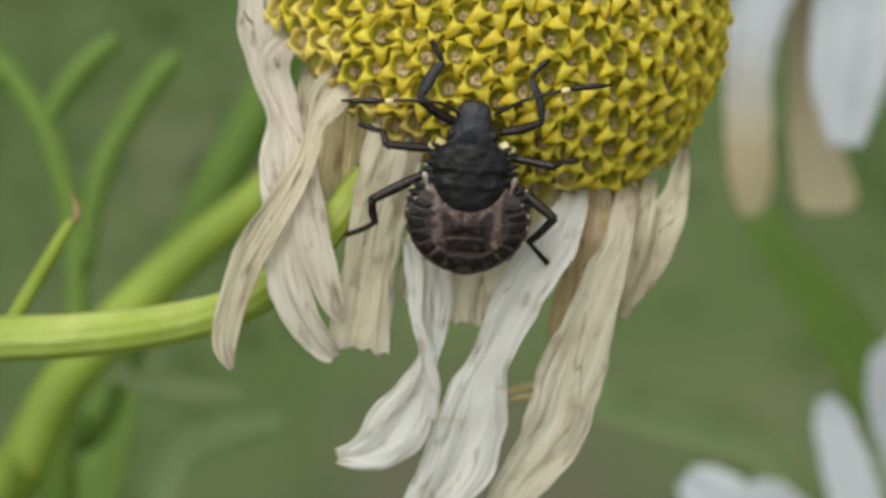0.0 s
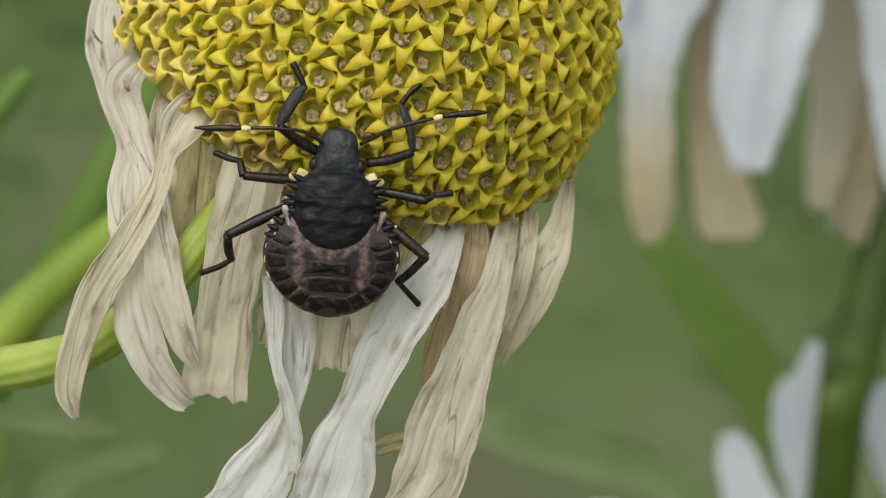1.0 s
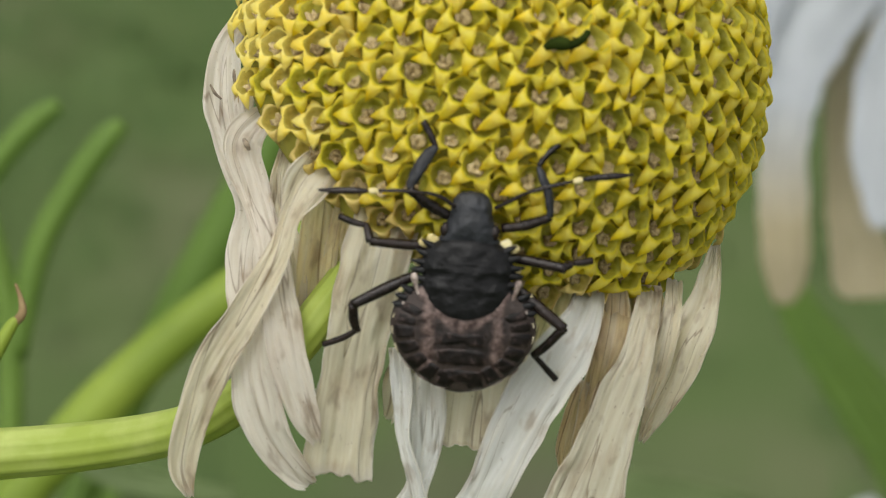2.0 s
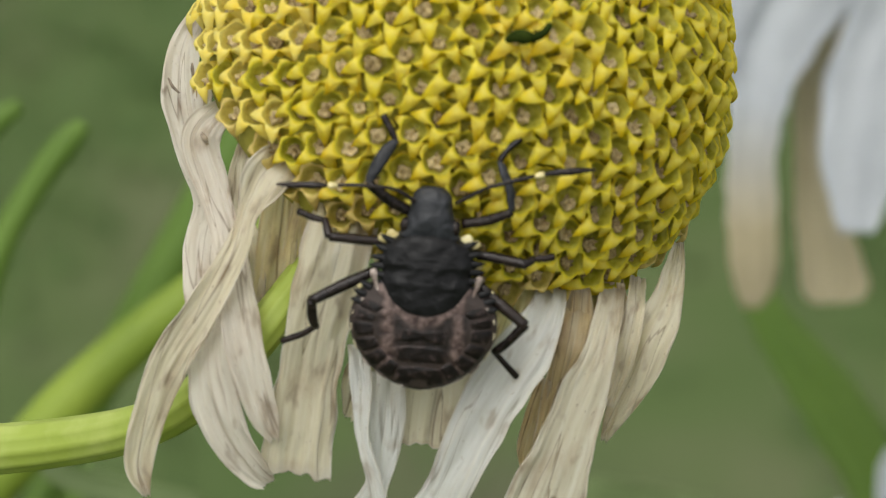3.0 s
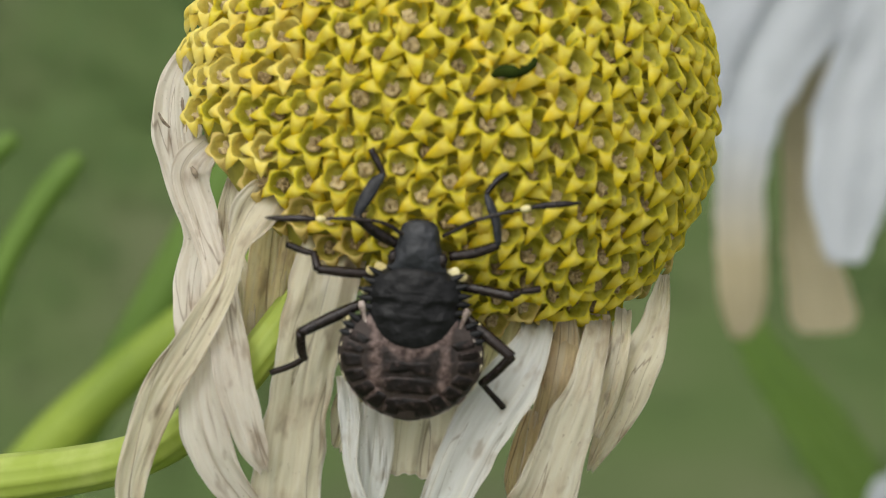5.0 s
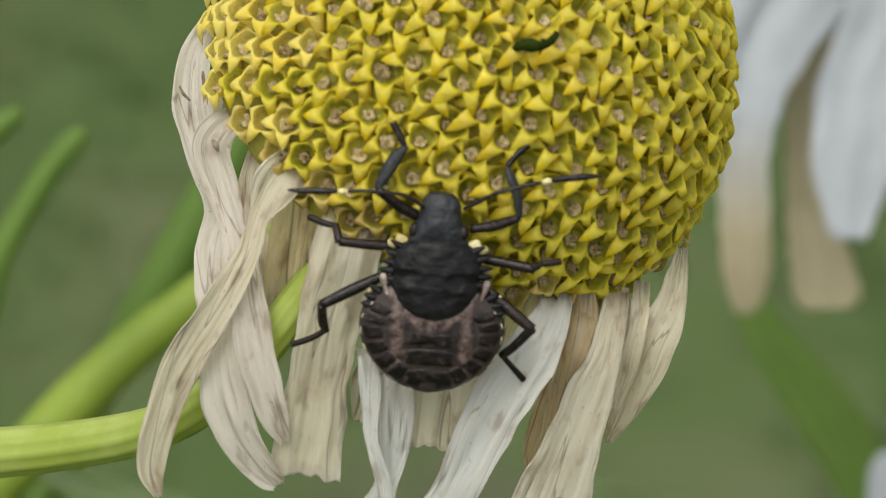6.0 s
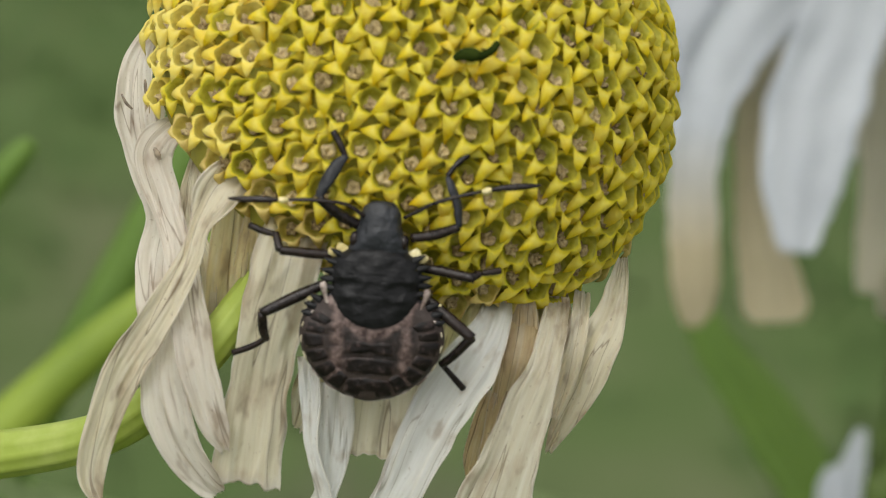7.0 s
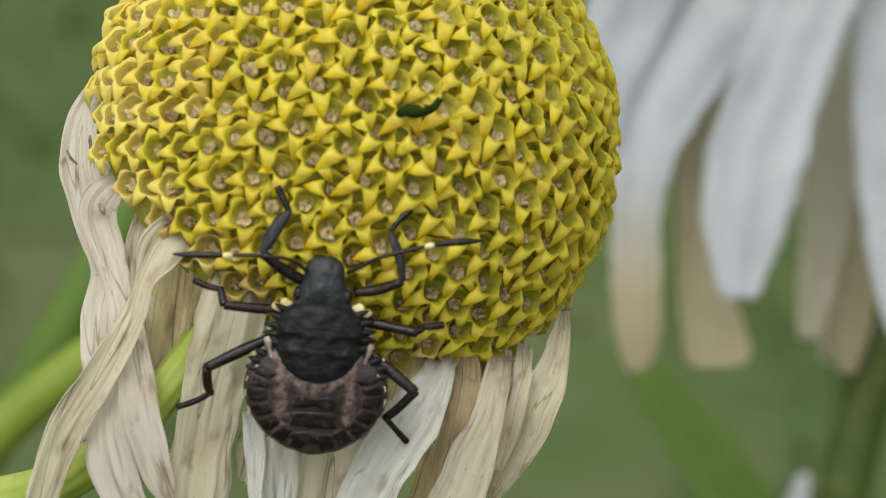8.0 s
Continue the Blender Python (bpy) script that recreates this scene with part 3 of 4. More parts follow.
def dry_petals(flower):
    for rows in ([(-7.13, -3.6, -1.68, 0.05), (-7.04, -3.68, -1.83, 0.1), (-6.97, -3.6, -2, 0.05)], [(-8.18, -2.17, -0.08, 0.03), (-8.05, -2.22, -0.32, 0.05), (-7.86, -2.17, -0.51, 0.03)], [(-7.48, -2.5, 0.33, 0.03), (-7.46, -2.6, 0.14, 0.06), (-7.45, -2.5, -0.11, 0.04)]):
        part("stain", tube(bmesh.new(), rows, 8, flat=0.4), STAIN, flower, "dark stain on a petal")
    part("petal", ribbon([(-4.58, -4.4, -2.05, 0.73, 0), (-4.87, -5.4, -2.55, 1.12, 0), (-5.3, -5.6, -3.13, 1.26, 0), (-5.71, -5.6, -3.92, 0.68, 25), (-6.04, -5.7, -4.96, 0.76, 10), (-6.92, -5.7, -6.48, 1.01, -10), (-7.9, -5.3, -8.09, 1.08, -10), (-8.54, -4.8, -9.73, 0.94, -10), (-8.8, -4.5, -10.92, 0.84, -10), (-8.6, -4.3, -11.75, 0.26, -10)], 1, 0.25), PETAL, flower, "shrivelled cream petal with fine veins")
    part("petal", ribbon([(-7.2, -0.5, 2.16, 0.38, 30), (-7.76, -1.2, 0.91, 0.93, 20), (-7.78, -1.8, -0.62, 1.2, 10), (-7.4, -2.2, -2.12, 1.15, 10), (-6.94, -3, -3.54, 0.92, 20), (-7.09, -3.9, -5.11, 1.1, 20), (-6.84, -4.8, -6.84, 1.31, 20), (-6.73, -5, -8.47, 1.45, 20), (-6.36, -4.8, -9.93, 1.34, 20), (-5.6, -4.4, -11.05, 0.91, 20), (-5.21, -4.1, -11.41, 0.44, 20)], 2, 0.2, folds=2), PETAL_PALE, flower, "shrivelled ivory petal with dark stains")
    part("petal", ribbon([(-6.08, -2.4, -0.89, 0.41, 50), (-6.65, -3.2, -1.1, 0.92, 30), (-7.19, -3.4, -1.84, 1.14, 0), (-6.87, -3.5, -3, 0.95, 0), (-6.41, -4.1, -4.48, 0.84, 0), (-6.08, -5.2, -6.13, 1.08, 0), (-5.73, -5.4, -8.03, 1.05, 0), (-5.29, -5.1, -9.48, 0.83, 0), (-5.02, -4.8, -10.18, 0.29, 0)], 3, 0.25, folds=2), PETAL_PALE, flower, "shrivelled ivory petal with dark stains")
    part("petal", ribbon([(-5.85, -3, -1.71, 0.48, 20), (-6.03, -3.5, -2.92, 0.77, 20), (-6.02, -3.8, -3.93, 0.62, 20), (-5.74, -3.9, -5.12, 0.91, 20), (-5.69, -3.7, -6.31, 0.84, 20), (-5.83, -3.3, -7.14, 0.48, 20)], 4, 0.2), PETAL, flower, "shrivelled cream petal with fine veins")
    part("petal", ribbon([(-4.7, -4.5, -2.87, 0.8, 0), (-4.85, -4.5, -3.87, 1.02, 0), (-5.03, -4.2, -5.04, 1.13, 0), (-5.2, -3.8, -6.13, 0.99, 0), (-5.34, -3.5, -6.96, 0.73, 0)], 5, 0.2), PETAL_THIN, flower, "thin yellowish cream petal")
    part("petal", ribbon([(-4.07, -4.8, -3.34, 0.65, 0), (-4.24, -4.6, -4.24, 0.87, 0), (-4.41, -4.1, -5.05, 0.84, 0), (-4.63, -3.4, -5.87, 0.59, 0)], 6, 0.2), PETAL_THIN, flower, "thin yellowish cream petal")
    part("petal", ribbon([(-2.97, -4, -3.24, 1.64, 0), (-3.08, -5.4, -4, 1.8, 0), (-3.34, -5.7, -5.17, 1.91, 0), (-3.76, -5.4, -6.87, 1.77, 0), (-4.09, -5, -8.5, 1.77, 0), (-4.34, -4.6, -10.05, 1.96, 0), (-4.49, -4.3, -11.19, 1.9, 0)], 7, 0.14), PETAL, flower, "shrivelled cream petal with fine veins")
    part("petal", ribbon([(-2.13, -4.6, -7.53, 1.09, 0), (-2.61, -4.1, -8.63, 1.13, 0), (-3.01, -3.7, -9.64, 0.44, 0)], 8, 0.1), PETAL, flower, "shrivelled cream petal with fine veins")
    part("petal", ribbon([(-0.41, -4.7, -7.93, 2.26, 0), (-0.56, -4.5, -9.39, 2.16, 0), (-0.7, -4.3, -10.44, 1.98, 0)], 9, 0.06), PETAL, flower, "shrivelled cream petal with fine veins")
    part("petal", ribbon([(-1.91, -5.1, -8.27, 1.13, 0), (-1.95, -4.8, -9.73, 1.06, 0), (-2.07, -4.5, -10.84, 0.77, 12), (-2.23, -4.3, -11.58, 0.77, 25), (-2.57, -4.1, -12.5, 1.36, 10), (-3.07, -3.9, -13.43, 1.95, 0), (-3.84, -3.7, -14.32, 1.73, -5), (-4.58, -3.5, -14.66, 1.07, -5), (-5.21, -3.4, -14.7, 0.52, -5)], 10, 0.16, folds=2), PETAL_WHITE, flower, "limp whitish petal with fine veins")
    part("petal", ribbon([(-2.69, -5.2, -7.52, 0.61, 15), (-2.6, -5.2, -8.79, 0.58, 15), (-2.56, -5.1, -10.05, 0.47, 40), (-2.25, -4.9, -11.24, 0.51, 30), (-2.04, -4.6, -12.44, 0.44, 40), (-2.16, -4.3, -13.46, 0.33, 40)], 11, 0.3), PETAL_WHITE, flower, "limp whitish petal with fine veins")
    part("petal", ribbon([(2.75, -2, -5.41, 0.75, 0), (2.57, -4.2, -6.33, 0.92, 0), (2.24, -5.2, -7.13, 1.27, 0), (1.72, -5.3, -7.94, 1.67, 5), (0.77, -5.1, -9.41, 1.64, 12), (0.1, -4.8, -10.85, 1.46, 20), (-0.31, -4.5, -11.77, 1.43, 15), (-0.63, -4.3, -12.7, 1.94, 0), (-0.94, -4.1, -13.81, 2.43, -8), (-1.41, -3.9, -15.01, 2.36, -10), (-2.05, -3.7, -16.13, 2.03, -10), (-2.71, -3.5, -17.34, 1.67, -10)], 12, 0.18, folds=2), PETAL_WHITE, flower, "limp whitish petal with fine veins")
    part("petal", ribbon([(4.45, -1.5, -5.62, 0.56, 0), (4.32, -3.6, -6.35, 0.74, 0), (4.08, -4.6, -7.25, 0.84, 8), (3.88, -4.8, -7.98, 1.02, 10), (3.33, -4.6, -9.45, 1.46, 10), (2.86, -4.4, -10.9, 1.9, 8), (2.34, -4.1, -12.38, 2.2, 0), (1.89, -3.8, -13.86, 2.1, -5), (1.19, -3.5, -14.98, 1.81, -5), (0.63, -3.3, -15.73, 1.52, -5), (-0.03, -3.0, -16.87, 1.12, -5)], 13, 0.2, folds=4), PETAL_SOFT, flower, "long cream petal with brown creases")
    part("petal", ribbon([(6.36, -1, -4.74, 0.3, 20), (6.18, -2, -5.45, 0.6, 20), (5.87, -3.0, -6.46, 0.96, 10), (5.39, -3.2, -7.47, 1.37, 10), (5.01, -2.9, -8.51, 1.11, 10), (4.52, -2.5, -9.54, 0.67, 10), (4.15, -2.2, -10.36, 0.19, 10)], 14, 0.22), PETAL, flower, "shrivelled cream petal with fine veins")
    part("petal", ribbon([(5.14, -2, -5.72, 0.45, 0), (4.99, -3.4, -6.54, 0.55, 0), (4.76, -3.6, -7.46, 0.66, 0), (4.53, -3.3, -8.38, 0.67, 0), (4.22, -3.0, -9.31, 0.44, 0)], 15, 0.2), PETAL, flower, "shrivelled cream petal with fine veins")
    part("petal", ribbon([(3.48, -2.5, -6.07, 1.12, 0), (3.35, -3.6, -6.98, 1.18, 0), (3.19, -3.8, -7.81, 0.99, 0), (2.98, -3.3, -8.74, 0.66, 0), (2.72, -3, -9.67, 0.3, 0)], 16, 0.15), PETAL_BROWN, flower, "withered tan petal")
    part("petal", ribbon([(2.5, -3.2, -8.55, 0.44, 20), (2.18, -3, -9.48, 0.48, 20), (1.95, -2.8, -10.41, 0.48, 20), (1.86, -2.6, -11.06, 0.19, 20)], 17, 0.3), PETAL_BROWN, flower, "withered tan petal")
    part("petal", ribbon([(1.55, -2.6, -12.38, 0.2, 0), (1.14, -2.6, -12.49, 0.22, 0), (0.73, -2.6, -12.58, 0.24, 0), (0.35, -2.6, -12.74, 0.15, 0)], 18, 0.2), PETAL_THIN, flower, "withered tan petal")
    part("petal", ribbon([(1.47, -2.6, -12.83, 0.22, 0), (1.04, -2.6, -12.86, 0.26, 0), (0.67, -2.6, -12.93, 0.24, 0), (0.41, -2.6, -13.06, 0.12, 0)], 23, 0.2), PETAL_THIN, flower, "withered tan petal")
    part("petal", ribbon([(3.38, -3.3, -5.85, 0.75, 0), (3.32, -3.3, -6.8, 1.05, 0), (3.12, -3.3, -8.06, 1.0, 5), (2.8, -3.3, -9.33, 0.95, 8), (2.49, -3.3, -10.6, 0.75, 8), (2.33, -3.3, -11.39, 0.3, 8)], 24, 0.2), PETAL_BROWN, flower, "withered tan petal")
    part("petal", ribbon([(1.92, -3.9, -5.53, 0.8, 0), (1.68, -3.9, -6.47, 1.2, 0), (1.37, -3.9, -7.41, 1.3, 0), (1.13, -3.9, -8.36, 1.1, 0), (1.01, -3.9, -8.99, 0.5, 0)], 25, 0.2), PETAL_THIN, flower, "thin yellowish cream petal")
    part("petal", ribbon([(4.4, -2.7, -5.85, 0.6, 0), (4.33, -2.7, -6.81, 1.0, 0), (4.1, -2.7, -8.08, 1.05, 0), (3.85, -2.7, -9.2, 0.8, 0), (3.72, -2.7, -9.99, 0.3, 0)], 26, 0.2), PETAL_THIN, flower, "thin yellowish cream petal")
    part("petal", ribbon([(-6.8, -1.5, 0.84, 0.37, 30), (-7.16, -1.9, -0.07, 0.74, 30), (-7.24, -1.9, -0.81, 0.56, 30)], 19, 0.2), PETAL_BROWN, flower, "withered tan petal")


dry_petals(flower)
gap_shade()


# ---- the insect ----
def nymph():
    bug = thing("stink_bug", "black spiny stink bug nymph with cream-banded antennae resting on the daisy", "insect", at=BASE @ pose(-0.82 * MM, -6.90 * MM, -5.98 * MM, 102, 4.4, 0))

    def carve(x, y):
        """Relief of the thorax: shallow furrows between its plates, a keel, sunken flanks and coarse grains."""
        z = -0.010 * math.exp(-((y - 0.86 + 0.10 * x * x) / 0.05) ** 2) - 0.010 * math.exp(-((y - 0.30 - 0.16 * x * x) / 0.05) ** 2)
        z += 0.02 * math.exp(-((x / 0.13) ** 2))
        for cx, cy, r, h in ((0.42, 1.15, 0.17, -0.05), (0.62, 0.58, 0.17, -0.05), (0.30, 0.62, 0.10, 0.035), (0.80, 0.18, 0.12, 0.05), (0.36, 0.02, 0.14, -0.04), (0.95, 0.75, 0.14, 0.05)):
            z += h * math.exp(-(((abs(x) - cx) / r) ** 2) - ((y - cy) / r) ** 2)
        return z + 0.010 * noise.noise(Vector((x * 9, y * 9, 4.0))) + 0.009 * noise.noise(Vector((x * 19, y * 19, 1.0)))

    def shell(rows, dome_height, belly, seed, ripple=0.0, around=72, relief=None, fine=7):
        """A flattened body: rows of place along the body, half width, and relative height, head end first."""
        c = spline(rows, fine * (len(rows) - 1))
        bm = bmesh.new()
        rings = []
        for y, half, height in c.tolist():
            half, height = max(half, 0.02), max(height, 0.02)
            ring = []
            for k in range(around):
                a = 2 * math.pi * k / around
                ca, sa = math.cos(a), math.sin(a)
                x = half * math.copysign(abs(ca) ** 0.85, ca)
                z = (dome_height if sa > 0 else belly) * height * math.copysign(abs(sa) ** 1.1, sa)
                bump = ripple * (noise.noise(Vector((x * 2.2 + seed, y * 2.2, seed))) + 0.8 * noise.noise(Vector((x * 5 + seed, y * 5, seed))))
                if relief and sa > 0.05:
                    bump += relief(x, y) * min(1.0, sa * 3)
                ring.append(bm.verts.new(Vector((x, y, z + (bump if sa > 0.1 else 0))) * MM))
            rings.append(ring)
        for p, q in zip(rings, rings[1:]):
            for k in range(around):
                bm.faces.new((p[k], p[(k + 1) % around], q[(k + 1) % around], q[k]))
        bm.faces.new(rings[0][::-1])
        bm.faces.new(rings[-1])
        bmesh.ops.recalc_face_normals(bm, faces=bm.faces)
        return bm

    def pad(x, y, z, rx, ry, rz, seed, turn=0.0, corner=0.75):
        """A low cushion with a rough outline."""
        bm = bmesh.new()
        n, rings = 18, []
        for lift, size in ((-0.6, 1.0), (0.25, 1.0), (0.75, 0.86), (1.0, 0.55)):
            ring = []
            for k in range(n):
                a = 2 * math.pi * k / n
                ca, sa = math.cos(a), math.sin(a)
                rag = 1 + 0.08 * noise.noise(Vector((ca * 1.7 + seed, sa * 1.7, seed * 2.3)))
                px = rx * size * rag * math.copysign(abs(ca) ** corner, ca)
                py = ry * size * rag * math.copysign(abs(sa) ** corner, sa)
                ring.append(bm.verts.new(Vector((x + px * math.cos(turn) - py * math.sin(turn), y + px * math.sin(turn) + py * math.cos(turn), z + rz * lift)) * MM))
            rings.append(ring)
        for p, q in zip(rings, rings[1:]):
            for k in range(n):
                bm.faces.new((p[k], p[(k + 1) % n], q[(k + 1) % n], q[k]))
        bm.faces.new(rings[-1])
        bm.faces.new(rings[0][::-1])
        return bm

    # abdomen: a round, low dome with a mottled brown skin
    outline = [(0.25, 1.18, 0.75), (-0.05, 1.66, 0.85), (-0.5, 1.93, 0.97), (-1.0, 2.01, 1.0), (-1.5, 1.89, 0.93), (-2.0, 1.58, 0.78), (-2.44, 1.10, 0.58), (-2.71, 0.58, 0.35), (-2.81, 0.1, 0.1)]
    part("abdomen", shell(outline, 0.50, 0.62, 3, 0.03), BELLY, bug, "round mottled reddish-brown abdomen")
    fine = spline(outline, 80)

    def top(x, y):
        """Height of the abdomen's back over a place."""
        half = float(np.interp(-y, -fine[:, 0], fine[:, 1]))
        height = float(np.interp(-y, -fine[:, 0], fine[:, 2]))
        return 0.50 * height * max(0.0, 1 - min(1.0, abs(x) / half) ** 2.35) ** 0.55

    def plate(where, raised, seed, n=13):
        """A raised plate that follows the abdomen's back; where gives the place for u and v from -1 to 1."""
        bm = bmesh.new()
        worn = bm.verts.layers.float.new("edge")
        grid = []
        for i in range(n):
            row = []
            for k in range(n):
                u, v = 2 * i / (n - 1) - 1, 2 * k / (n - 1) - 1
                x, y = where(u * math.sqrt(1 - 0.22 * v * v), v * math.sqrt(1 - 0.22 * u * u))
                edge = max(abs(u), abs(v))
                z = top(x, y) + raised * (1 - edge**4) - 0.05 * edge**8 + 0.025 * noise.noise(Vector((x * 5, y * 5, seed))) + 0.012
                row.append(bm.verts.new(Vector((x, y, z)) * MM))
                row[-1][worn] = edge / 2
            grid.append(row)
        for p, q in zip(grid, grid[1:]):
            for k in range(n - 1):
                bm.faces.new((p[k], q[k], q[k + 1], p[k + 1]))
        bmesh.ops.recalc_face_normals(bm, faces=bm.faces)
        return bm

    def wedge(side, a0, a1, r0, r1):
        def where(u, v):
            a, r = radians((a0 + a1) / 2 + v * (a1 - a0) / 2), (r0 + r1) / 2 + u * (r1 - r0) / 2
            deep = 1.81 if a < 0 else 1.25
            return side * 1.99 * r * math.cos(a), -0.98 + deep * r * math.sin(a)
        return where

    # thorax: black, rough, narrower to the front
    part("thorax", shell([(1.60, 0.5, 0.5), (1.50, 0.70, 0.72), (1.36, 0.94, 0.85), (1.18, 1.16, 0.93), (0.95, 1.22, 0.98), (0.72, 1.30, 1.01), (0.58, 1.25, 0.99), (0.45, 1.21, 1.02), (0.2, 1.26, 1.05), (0.0, 1.26, 1.03), (-0.15, 1.24, 1.01), (-0.32, 1.18, 0.99), (-0.48, 1.06, 0.95), (-0.58, 0.88, 0.9), (-0.63, 0.62, 0.86), (-0.65, 0.2, 0.82)], 0.60, 0.55, 5, 0.014, 120, carve, 9), SHELL, bug, "black granular thorax with spiny sides")
    head = part("head", shell([(2.83, 0.12, 0.15), (2.78, 0.32, 0.4), (2.65, 0.48, 0.62), (2.45, 0.55, 0.8), (2.15, 0.59, 0.95), (1.95, 0.66, 1.0), (1.7, 0.75, 0.97), (1.45, 0.84, 0.8)], 0.46, 0.42, 7, 0.03), HEAD, bug, "slate-black blunt head")
    for side in (-1, 1):
        eye = bmesh.new()
        bmesh.ops.create_uvsphere(eye, u_segments=14, v_segments=10, radius=0.17 * MM, matrix=Matrix.Translation(Vector((0.67 * side, 1.74, 0.11)) * MM) @ Matrix.Diagonal((0.9, 1.35, 0.9, 1)))
        part("eye", eye, LEG, head, "glossy black eye")
    # raised plates of the back
    for y0, y1, w, waist in ((-1.40, -0.98, 0.72, 0.4), (-1.98, -1.46, 0.76, 0.0), (-2.52, -2.06, 0.72, 0.0)):
        part("back_plate", plate(lambda u, v: (w * u, (y0 + y1) / 2 + v * (y1 - y0) / 2 * (1 - waist * math.exp(-(u / 0.25) ** 2)) - 0.05 * u * u), 0.03, y0 * 3, 13), PLATE, bug, "dark brown raised plate")
    for side in (-1, 1):
        for k in range(7):
            a1, a0 = 36 - 17.2 * k, 36 - 17.2 * k - 16.4
            rim = part("side_plate", plate(wedge(side, a0, a1, 0.64, 0.965), 0.035, k + 2.0), PLATE, bug, "dark plate on the abdomen's rim")
            part("rim_spot", plate(wedge(side, a0 + 2.5, a1 - 2.5, 0.962, 1.0), 0.012, k + 9.0, 5), RIM if k in (1, 2, 3) else PINK, rim, "pale rim spot")
        # cream patches along the thorax
        for x, y, rx, ry in ((0.98, 1.40, 0.20, 0.15), (1.24, 1.30, 0.15, 0.11), (1.36, 0.72, 0.11, 0.10), (1.78, -0.02, 0.09, 0.10)):
            part("patch", pad(side * x, y, -0.03, rx, ry, 0.06, x * 9 + y * side, 0.5 * side), CREAM, bug, "cream patch on the side")
        for x, y, a, size in ((1.04, 1.28, 30, 0.32), (1.18, 1.05, 18, 0.32), (1.27, 0.80, 8, 0.30), (1.31, 0.58, 2, 0.26), (1.27, 0.34, 10, 0.24), (1.23, 0.10, -4, 0.22), (1.60, 0.02, 28, 0.22), (1.74, -0.20, 18, 0.2), (1.84, -0.42, 10, 0.16)):
            bm = bmesh.new()
            d = Vector((math.cos(radians(a)) * side, math.sin(radians(a)), 0.05))
            p = Vector((x * side, y, 0.12))
            tube(bm, [(*(p - d * 0.15), 0.13), (*(p + d * size * 0.35), 0.085), (*(p + d * size), 0.012)], 8)
            part("spine", bm, SHELL, bug, "short black spine")
        # pale folded skin behind the thorax
        fold = [(1.45, 0.47, 0.12, 0.07), (1.42, 0.36, 0.16, 0.11), (1.38, 0.18, 0.19, 0.07), (1.27, -0.08, 0.24, 0.05), (1.12, -0.30, 0.28, 0.03)]
        part("seam", tube(bmesh.new(), [(x * side, y, z, r) for x, y, z, r in fold], 8), PINK, bug, "pale fold behind the thorax")
    # legs: thigh, shin and foot
    thigh = part("front_leg", tube(bmesh.new(), [(-0.59, 2.08, -0.1, 0.15), (-1.14, 2.38, 0.05, 0.17), (-1.75, 2.84, 0.3, 0.13)], 10), LEG, bug, "thin black leg")
    part("shin", tube(bmesh.new(), [(-1.75, 2.84, 0.3, 0.1), (-1.57, 3.25, 0.22, 0.18), (-1.31, 3.74, 0.1, 0.18), (-1.07, 4.02, 0, 0.09)], 10, flat=0.6), HEAD, thigh, "broad slate-black shin")
    part("foot", tube(bmesh.new(), [(-1.1, 3.98, -0.02, 0.08), (-1.24, 4.26, -0.05, 0.1), (-1.49, 4.65, -0.12, 0.1)], 10), LEG, thigh)
    thigh = part("front_leg", tube(bmesh.new(), [(0.87, 1.85, -0.1, 0.14), (1.54, 2.03, 0.05, 0.15), (2.15, 2.34, 0.25, 0.12)], 10), LEG, bug, "thin black leg")
    part("shin", tube(bmesh.new(), [(2.15, 2.34, 0.25, 0.12), (2.06, 2.92, 0.2, 0.17), (1.85, 3.39, 0.08, 0.17), (1.72, 3.67, 0, 0.09)], 10, flat=0.6), HEAD, thigh, "broad slate-black shin")
    part("foot", tube(bmesh.new(), [(1.72, 3.66, -0.02, 0.08), (1.92, 3.97, -0.10, 0.09), (2.24, 4.28, -0.22, 0.1)], 10), LEG, thigh)
    thigh = part("middle_leg", tube(bmesh.new(), [(-0.96, 1.21, -0.2, 0.13), (-1.67, 1.2, -0.1, 0.15), (-2.7, 1.25, 0.05, 0.13)], 10), LEG, bug, "thin black leg")
    part("shin", tube(bmesh.new(), [(-2.7, 1.25, 0.05, 0.13), (-2.77, 1.44, -0.1, 0.12), (-2.85, 1.64, -0.3, 0.1)], 10), LEG, thigh)
    part("foot", tube(bmesh.new(), [(-2.82, 1.61, -0.3, 0.08), (-3.17, 1.62, -0.5, 0.1), (-3.6, 1.71, -0.75, 0.1)], 10), LEG, thigh)
    thigh = part("middle_leg", tube(bmesh.new(), [(1.18, 1.02, -0.2, 0.13), (1.92, 0.97, -0.1, 0.15), (2.69, 0.89, 0.05, 0.14)], 10), LEG, bug, "thin black leg")
    part("shin", tube(bmesh.new(), [(2.62, 0.92, 0.05, 0.13), (2.76, 0.97, -0.1, 0.12), (2.86, 1.01, -0.25, 0.09)], 10), LEG, thigh)
    part("foot", tube(bmesh.new(), [(2.83, 0.99, -0.25, 0.08), (3.13, 1.03, -0.32, 0.1), (3.39, 1.07, -0.42, 0.1)], 10), LEG, thigh)
    thigh = part("hind_leg", tube(bmesh.new(), [(-1.32, 0.4, -0.2, 0.13), (-2.19, -0.05, 0, 0.17), (-3.08, -0.55, 0.15, 0.14)], 10), LEG, bug, "thin black leg")
    part("shin", tube(bmesh.new(), [(-3.05, -0.52, 0.15, 0.13), (-3.01, -1.04, -0.1, 0.14), (-2.9, -1.37, -0.3, 0.1)], 10), LEG, thigh)
